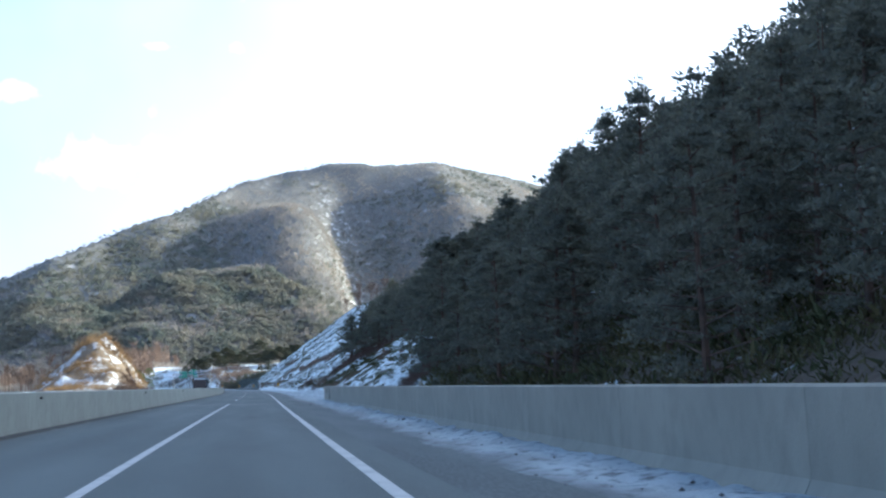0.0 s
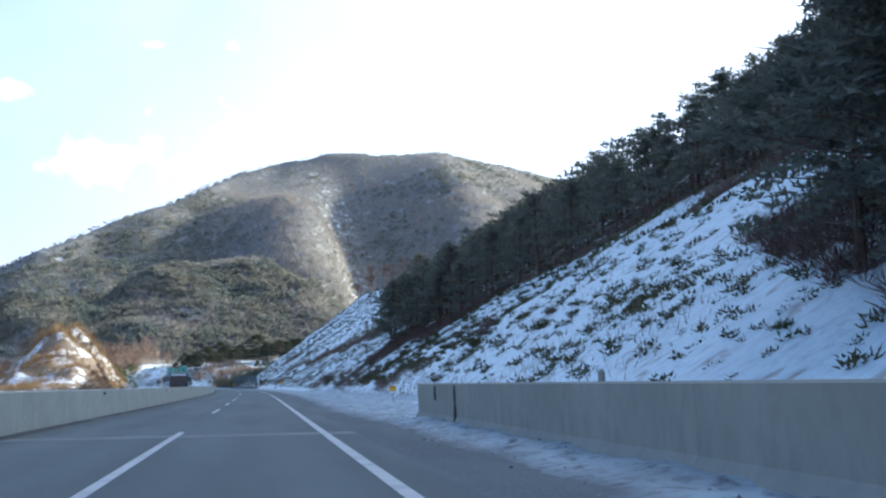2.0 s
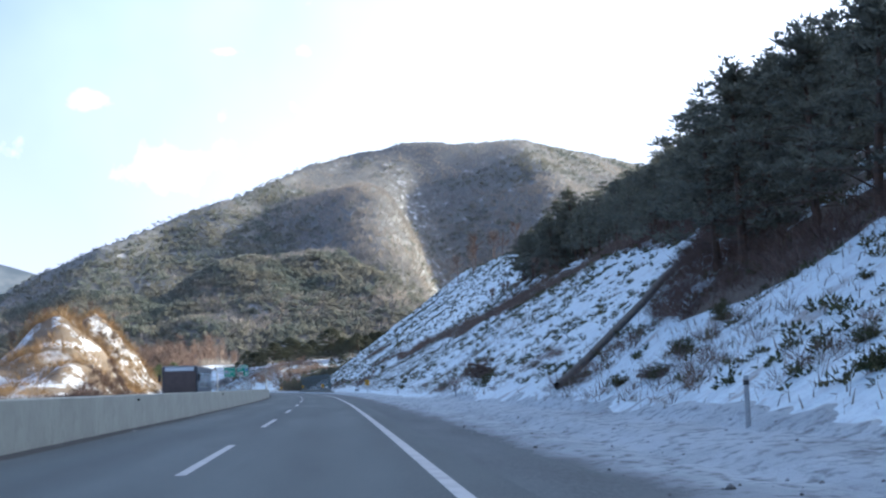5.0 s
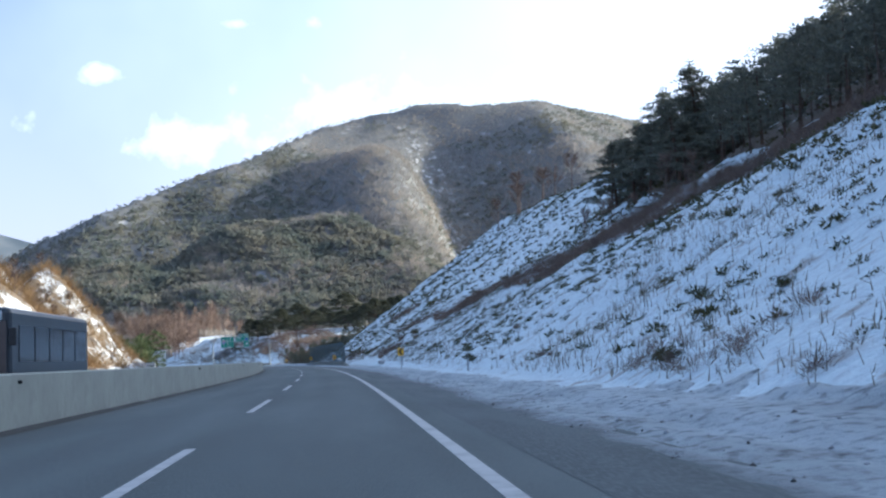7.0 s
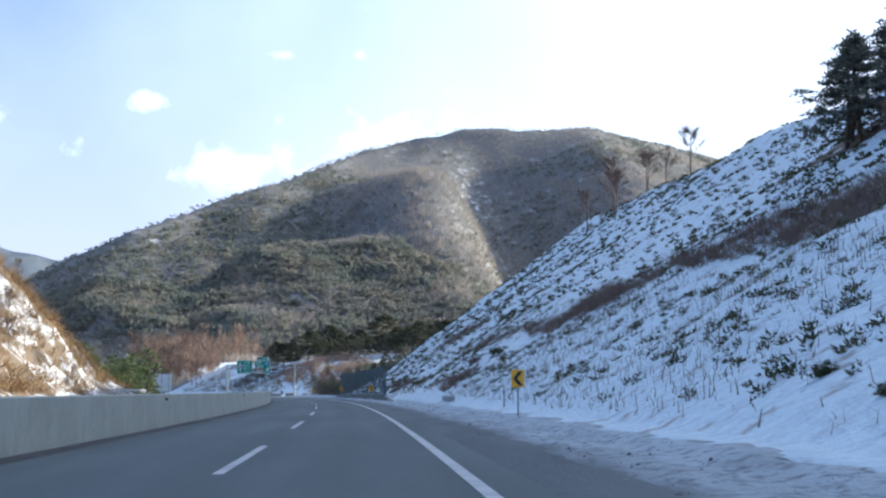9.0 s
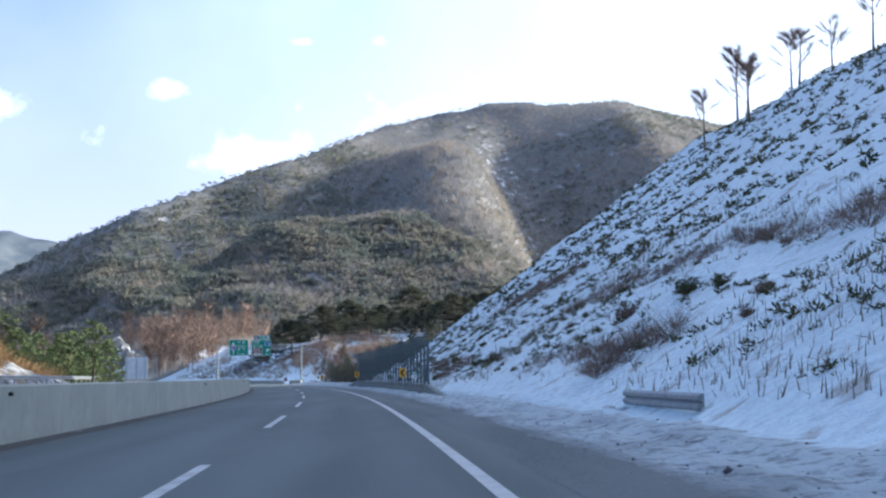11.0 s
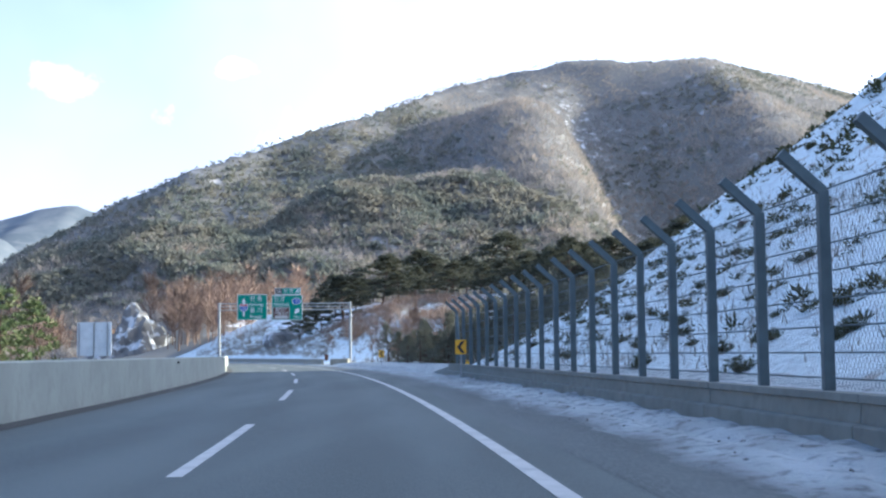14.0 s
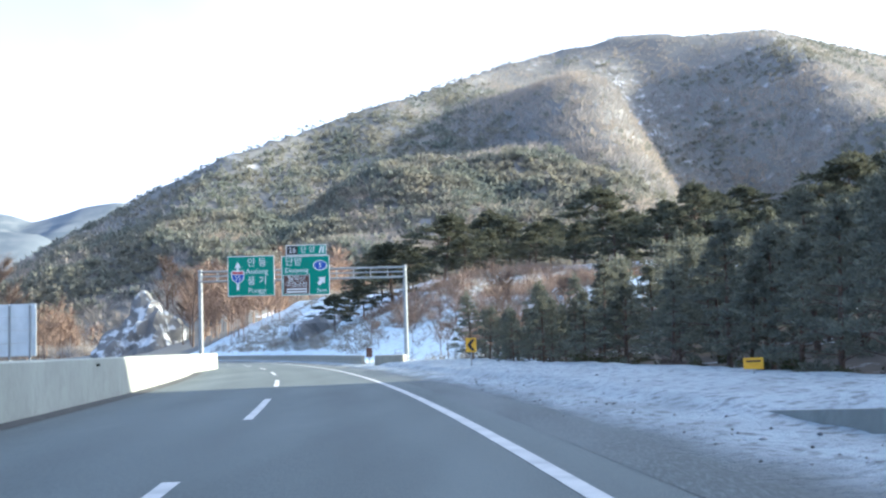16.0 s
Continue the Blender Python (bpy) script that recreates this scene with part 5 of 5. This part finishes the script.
# evergreen tufts: sparse low down near the first bends, thick higher up and further on
def tufted(s, l):
    """Where tufts stand: strewn evenly, thinner at the slope's foot, thicker on some stretches."""
    cut = 0.42 - 0.12 * step(200, 240, s) + 0.10 * step(310, 340, s) - 0.20 * (1 - step(190, 220, s)) - 0.10 * (1 - step(160, 176, s)) * step(6.8, 8.5, l) + 0.35 * (1 - step(6.2, 8.0, l)) - 0.18 * step(128, 138, s) * (1 - step(166, 176, s)) * (1 - step(10, 14, l)) - 0.16 * step(388, 402, s)
    clear = (s > 100) | (s > 8 + np.interp(l, (6, 8, 12, 16, 30), (57, 65, 83, 85, 83)))
    return clear & (0.45 * wave(s, l, 0.35, 41) + 0.62 * rng.normal(size=len(s)) > cut)


P, ps, pl = scatter(46000, 66, 456, 6.0, 54, tufted)
size = rng.uniform(0.20, 0.55, len(P)) ** 1.15
near_ = pl < 17
tagged(soup("slope_scrub", np.concatenate([tufts(ps[near_], pl[near_], size[near_] * (1.35 + 0.25 * step(385, 400, ps[near_]) + 0.12 * (1 - step(165, 180, ps[near_]))), 18, 0.44, 0.105), tufts(ps[~near_], pl[~near_], size[~near_] * (1.2 + 0.1 * step(385, 400, ps[~near_])), 6, 0.42, 0.30)]), SHRUB), "low dark evergreen scrub poking through slope snow", "scrub", kind="stuff")
# tall dry stems with side twigs
P, ps, pl = scatter(66000, 84, 455, 5.4, 22, lambda s, l: patch(s, l, 0.25, 43, 0.02 + 0.035 * (l - 6) + 0.08 * (1 - step(120, 150, s)) + 0.10 * (1 - step(190, 215, s))))
up_ = np.stack([rng.normal(0, 0.06, len(P)), rng.normal(0, 0.06, len(P)), rng.uniform(0.10, 0.32, len(P)) * (1 + 0.3 * step(190, 230, ps))], 1)
twig = [stems(P - (0, 0, 0.05), P + up_, rng.uniform(0.012, 0.026, len(P)))]
a = P + up_ * rng.uniform(0.3, 0.8, (len(P), 1))
twig.append(stems(a, a + up_ * 0.35 + rng.normal(0, 0.13, P.shape) * (1, 1, 0.3), rng.uniform(0.004, 0.009, len(P))))
tagged(soup("dry_stems", np.concatenate(twig), DRY), "dry grey-brown weed stems standing in slope snow", "dry weeds", kind="stuff")
# leafless brown scrub: a band across the slope, and thickets at its foot
P, ps, pl = scatter(38000, 130, 440, 5.6, 32, lambda s, l: ((s < 225) & (l < 8.5) & (wave(s, l, 0.4, 50) > 0.22)) | (s < 374) & (s > 240) & (np.abs(l - np.interp(s, (240, 262, 285, 330, 380, 440), (27, 24, 20.5, 14.5, 11, 8.5)) + 0.8 * wave(s, l, 0.3, 44)) < (2.3 + 1.6 * wave(s, s * 0, 0.2, 45)) * (1 - 0.75 * step(325, 345, s))) | ((s > 338) & (s < 404) & (l < 8.2) & (wave(s, l, 0.5, 49) > 0.36)) | ((s > 396) & (s < 425) & (np.abs(l - 17) < 1.2)))
size = rng.uniform(0.4, 1.1, len(P)) * (0.55 + 0.45 * step(220, 250, ps) - 0.35 * step(336, 350, ps))
tagged(soup("brown_scrub", blades(P, 30, size * 0.55, size * 0.75, size * 0.022, 0.6, 0.8), TWIG), "band of leafless brown scrub across the slope", "scrub", kind="stuff")
P, ps, pl = scatter(16000, 62, 236, 6.2, 26, lambda s, l: ((s > 98) & (np.abs(l - forest_edge(s) - 1.2) < 2.2) & ((s > 158) & (s < 206) | patch(s, l, 0.3, 46, 0.0))) | ((s < 98) & (np.abs(s - 5 - np.interp(l, (6, 8, 12, 16, 30), (57, 65, 83, 85, 83))) < 3.2)))
size = rng.uniform(0.4, 1.2, len(P))
tagged(soup("brown_brush", blades(P, 30, size * 0.5, size * 0.6, size * 0.020, 0.4, 0.8), BRUSH), "leafless brush under the edge of the pines", "scrub", kind="stuff")
P, ps, pl = scatter(1500, 62, 90, 5.6, 13, lambda s, l: (np.abs(s - 5 - np.interp(l, (6, 8, 12, 16), (57, 65, 81, 85))) < 5) & (wave(s, l, 0.8, 93) > -0.3))
size = rng.uniform(0.35, 0.95, len(P))
tagged(soup("russet_undergrowth", blades(P, 34, size * 0.6, size * 0.32, size * 0.05, 0.35, 0.8), BRUSH), "russet-brown undergrowth at the end of a pine forest", "scrub", kind="stuff")
P, ps, pl = scatter(9000, 2, 88, 4.4, 14, lambda s, l: s < np.interp(l, (6, 8, 12, 16, 30), (57, 65, 83, 85, 83)))
size = rng.uniform(0.4, 1.1, len(P))
tagged(soup("understory", blades(P, 13, size * 0.75, size * 0.26, size * 0.07, 0.2, 0.8), SHRUB), "dark undergrowth beneath crowded pines", "undergrowth", kind="stuff")
P, ps, pl = scatter(11000, 300, 475, -62, -28.5, lambda s, l: (height_left(s, l) > 0.8) & patch(s, l, 0.35, 47, 0.25 - 0.9 * step(345, 372, s + 0.6 * (l + 41))))
size = rng.uniform(0.5, 1.9, len(P))
tagged(soup("golden_brush", blades(P, 18, size * 0.6, size * 0.8, size * 0.04, 0.4, 0.8), GOLD), "golden-brown dry brush on the sunlit bank", "scrub", kind="stuff")
P, ps, pl = scatter(520, 346, 408, -48, -33, lambda s, l: height_left(s, l) > 6)
size = rng.uniform(1.2, 3.0, len(P))
tagged(soup("crest_brush", blades(P, 44, size * 0.5, size * 0.6, size * 0.016, 0.6, 0.8), GOLD), "tall golden leafless brush on the crest of a knoll", "scrub", kind="stuff")
P, ps, pl = scatter(2600, 225, 348, -33, -26.5)
size = rng.uniform(0.5, 1.3, len(P))
tagged(soup("dark_hedge", blades(P, 16, size * 0.6, size * 0.9, size * 0.05, 0.4, 0.8), BRUSH), "dark leafless hedge of low shrubs beyond the opposite lanes", "hedge", kind="stuff")


def bush_model(h, material, label):
    root = new("bush")
    tagged(root, label, "bush", "bushes on the snowy slope")
    c = rng.normal(0, 0.42, (64, 3)) * (h * 0.62, h * 0.62, h * 0.55)
    c[:, 2] = np.abs(c[:, 2])
    stuff_part("foliage", blades(c, 16, 0.22 * h, 0.13 * h, 0.052 * h, 0.1, 0.9), material, root)
    b = np.zeros((40, 3))
    b[:, :2] = rng.normal(0, 0.12 * h, (40, 2))
    t = b + np.stack([rng.normal(0, 0.45 * h, 40), rng.normal(0, 0.45 * h, 40), rng.uniform(0.3, 0.9, 40) * h], 1)
    stuff_part("stem", stems(b - (0, 0, 0.1), t, np.full(40, 0.012)), TWIG, root)
    return root


bushes = [bush_model(1.0, SHRUB, "dark olive evergreen bush in slope snow"), bush_model(1.2, SHRUB, "broad dark green bush in slope snow"), bush_model(1.1, TWIG, "leafless brown bush on the slope")]
for q in range(70):
    s, l = rng.uniform(96, 440), 5.8 + abs(rng.normal(0, 8))
    plant(bushes, s, l, rng.uniform(0.22, 0.55))
for s, l, k in ((121, 9.5, 0.9), (123, 10.2, 0.8), (125, 11, 0.9), (127, 13.5, 0.7), (208, 6.9, 1.4), (378, 7.6, 0.7), (381, 8.2, 0.8), (384, 7.5, 0.6), (352, 9.5, 0.8), (347, 10.5, 0.7)):
    plant(bushes, s, l, k)
for q in range(80):
    s, l = rng.uniform(126, 172), rng.uniform(6.4, 15.5)
    if wave(np.array([s]), np.array([l]), 0.5, 73)[0] > -0.12 and l < 5.5 + 0.32 * (s - 122):
        plant(bushes[:2] if q % 4 else bushes, s, l, rng.uniform(0.26, 0.55))
for q in range(90):
    plant(bushes[:2] if q % 3 else bushes, rng.uniform(134, 160), 6.3 + 6.5 * rng.uniform(0, 1), rng.uniform(0.28, 0.62))
for q in range(76):
    plant(bushes[:2], rng.uniform(392, 446), rng.uniform(5.6, 20) if q < 46 else rng.uniform(5.4, 8.5), rng.uniform(0.26, 0.52))
for q in range(34):
    plant(bushes if q % 3 else bushes[:2], rng.uniform(462, 500), 9.4 + rng.uniform(0, 3.5), rng.uniform(0.3, 0.7))
for m0 in bushes:
    for o in (*m0.children_recursive, m0):
        bpy.data.objects.remove(o)

# ---- woods on the mountain ----
N = 98000
mx, my = np.concatenate([rng.uniform(-420, 520, N), rng.uniform(-340, 170, 9000)]), np.concatenate([rng.uniform(690, 1740, N), rng.uniform(890, 1112, 9000)])
ml = to_road(mx, my)[1]
yr, zr = ridge(mx)
mz = height(mx, my)
ok = (np.abs(ml) > 20) & (my < yr + 4) & (mz > 0.5)
mx, my, mz = mx[ok], my[ok], mz[ok]
fy_, fz_ = front_ridge(mx)
low_ridge = (my < fy_ + 25 + 40 * wave(mx, my, 0.06, 57)) & (fz_ > 10)
crest = (ridge(mx)[0] - my) < 26
dens = wave(mx, my, 0.028, 51) + 0.5 * wave(mx, my, 0.09, 52)
want = np.where(low_ridge, -0.06 + 0.25 * wave(mx, my, 0.05, 58) + 0.9 * (1 - step(10, 34, mz)), np.where(crest, 0.05 - 0.6 * (1 - step(-40, 30, mx)), 0.45 - 0.85 * (1 - step(-90, 20, mx + 30 * wave(mx, my, 0.03, 59)))))
pine = (dens + 0.35 * rng.normal(size=len(mx)) > want) & (my > 860)
open_ = (my < 880) & (np.abs(mx + 40) < 50) & (wave(mx, my, 0.05, 53) < 0.55)
streak = np.exp(-((mx - (82 + 0.035 * (1600 - my)) - 14 * wave(mx * 0.3, my, 0.022, 71)) / 26.0) ** 2) * step(1130, 1180, my) * (1 - step(1480, 1590, my))
thin = (rng.rand(len(mx)) < 0.42 * streak) | ((my < 843) & (np.abs((-7 - mx) / (my - 405) - 0.298) < 0.036))
M = np.stack([mx, my, mz], 1)
A = M[pine & ~open_ & ~thin]
A = A[rng.rand(len(A)) < np.where(A[:, 1] < front_ridge(A[:, 0])[0] + 25, 1.0, np.where(A[:, 0] < 0, 0.8, 0.55))]
hgt = rng.uniform(5.0, 9.0, len(A)) * (1 - 0.35 * (ridge(A[:, 0])[0] - A[:, 1] < 30))
A[:, 2] += hgt * (0.14 - 0.22 * (ridge(A[:, 0])[0] - A[:, 1] < 30))
near_ = A[:, 1] < 1115
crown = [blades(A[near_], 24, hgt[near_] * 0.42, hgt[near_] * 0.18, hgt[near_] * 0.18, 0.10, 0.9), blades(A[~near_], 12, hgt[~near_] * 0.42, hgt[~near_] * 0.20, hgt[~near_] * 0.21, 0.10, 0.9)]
tagged(soup("mountain_pines", np.concatenate(crown), NEEDLE_HAZED), "pine woods covering the lower ridge and the crest", "forest", kind="stuff")
B = M[~pine & ~open_ & ~thin]
hgt = rng.uniform(4, 8, len(B)) * (1 - 0.4 * step(0.7, 0.95, B[:, 2] / np.maximum(ridge(B[:, 0])[1], 20)))
low_ = B[:, 1] < front_ridge(B[:, 0])[0] + 25
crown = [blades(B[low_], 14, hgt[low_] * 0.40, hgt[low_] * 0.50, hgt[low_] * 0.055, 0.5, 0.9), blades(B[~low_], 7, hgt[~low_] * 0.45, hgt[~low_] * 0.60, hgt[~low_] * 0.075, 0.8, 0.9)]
tagged(soup("mountain_bare_woods", np.concatenate(crown), TWIG_HAZED), "leafless grey-brown woods on the snowy mountain", "forest", kind="stuff")

# tall leafless woods at the mountain's foot
x, y = rng.uniform(-175, -12, 620), rng.uniform(735, 900, 620)
s_, l_ = to_road(x, y)
ok = (np.abs(l_ + 4) > 17) & (wave(x, y, 0.05, 55) > -0.25) & (np.abs(x + 34) > 18) & ((y > 840) | (np.abs((-7 - x) / (y - 405) - 0.298) > 0.036))
x, y = x[ok], y[ok]
gx_, gy_ = rng.uniform(-136, -56, 420), rng.uniform(750, 850, 420)
keep = (wave(gx_, gy_, 0.12, 81) + 0.3 * rng.normal(size=420) > -0.1) & (np.abs((-7 - gx_) / (gy_ - 405) - 0.298) > 0.036)
x, y = np.concatenate([x, gx_[keep]]), np.concatenate([y, gy_[keep]])
h_ = np.where(np.arange(len(x)) < len(x) - keep.sum(), rng.uniform(7, 12, len(x)), rng.uniform(6, 17, len(x)))
fy_ = rng.uniform(640, 760, 190)
fx_ = -10 - (fy_ - 437) * rng.uniform(0.180, 0.262, 190)
keep = np.abs(to_road(fx_, fy_)[1] + 4) > 15
x, y, h_ = np.concatenate([x, fx_[keep]]), np.concatenate([y, fy_[keep]]), np.concatenate([h_, rng.uniform(6, 12, keep.sum())])
base = np.stack([x, y, height(x, y) - 0.2], 1)
tip = base + np.stack([rng.normal(0, 0.3, len(x)), rng.normal(0, 0.3, len(x)), h_], 1)
crown = np.concatenate([blades(base + (tip - base) * f, 30, h_ * 0.20, h_ * 0.20, h_ * 0.013, 0.7, 0.8) for f in (0.35, 0.5, 0.65, 0.8)])
tagged(soup("valley_bare_woods", np.concatenate([stems(base, tip, 0.012 * h_), crown]), RUSSET), "tall russet leafless trees at the mountain's foot", "forest", kind="stuff")

# scrub on the snowy hill above the bend
P, ps, pl = scatter(7000, 515, 650, 7, 40, lambda s, l: patch(s, l, 0.2, 48, -0.1))
size = rng.uniform(0.4, 1.3, len(P))
tagged(soup("bend_scrub", blades(P, 16, size * 0.6, size * 0.7, size * 0.05, 0.4, 0.8), DRY), "dry brown scrub on the snowy hill by the bend", "scrub", kind="stuff")

P, ps, pl = scatter(1500, 516, 585, 13, 36, lambda s, l: wave(s, l, 0.25, 92) > -0.15)
size = rng.uniform(0.8, 2.4, len(P))
tagged(soup("russet_brush", blades(P, 30, size * 0.5, size * 0.7, size * 0.022, 0.6, 0.8), RUSSET), "russet leafless brush between pines on the hill", "scrub", kind="stuff")

# rocks by the snowfield
def rock(name, x, y, z, sx, sy, sz, label, seed, peak=0.0):
    bm = bmesh.new()
    bmesh.ops.create_icosphere(bm, subdivisions=4, radius=1.0)
    for v in bm.verts:
        p = v.co.copy()
        n = noise.fractal(p * 1.3 + Vector((seed, 0, 0)), 1.0, 2.0, 5)
        v.co = p * (1 + 0.38 * n)
        taper = 1 - peak * max(0.0, min(1.0, p.z))
        v.co.x = (v.co.x * taper + 0.25 * peak * max(0.0, p.z)) * sx
        v.co.y *= sy * taper
        v.co.z *= sz
    tagged(part(name, bm, ROCK), label, "rock").matrix_basis = pose(x, y, z, 0, 0, seed * 40)


rock("rock_outcrop", -87, 700, 0, 12, 8, 12, "steep rocky knoll dusted with snow", 1.3, 0.30)
rock("rock_outcrop", -34, 603, 1.5, 5.5, 5, 5.0, "dark rock mound dusted with snow by the bend", 2.1)
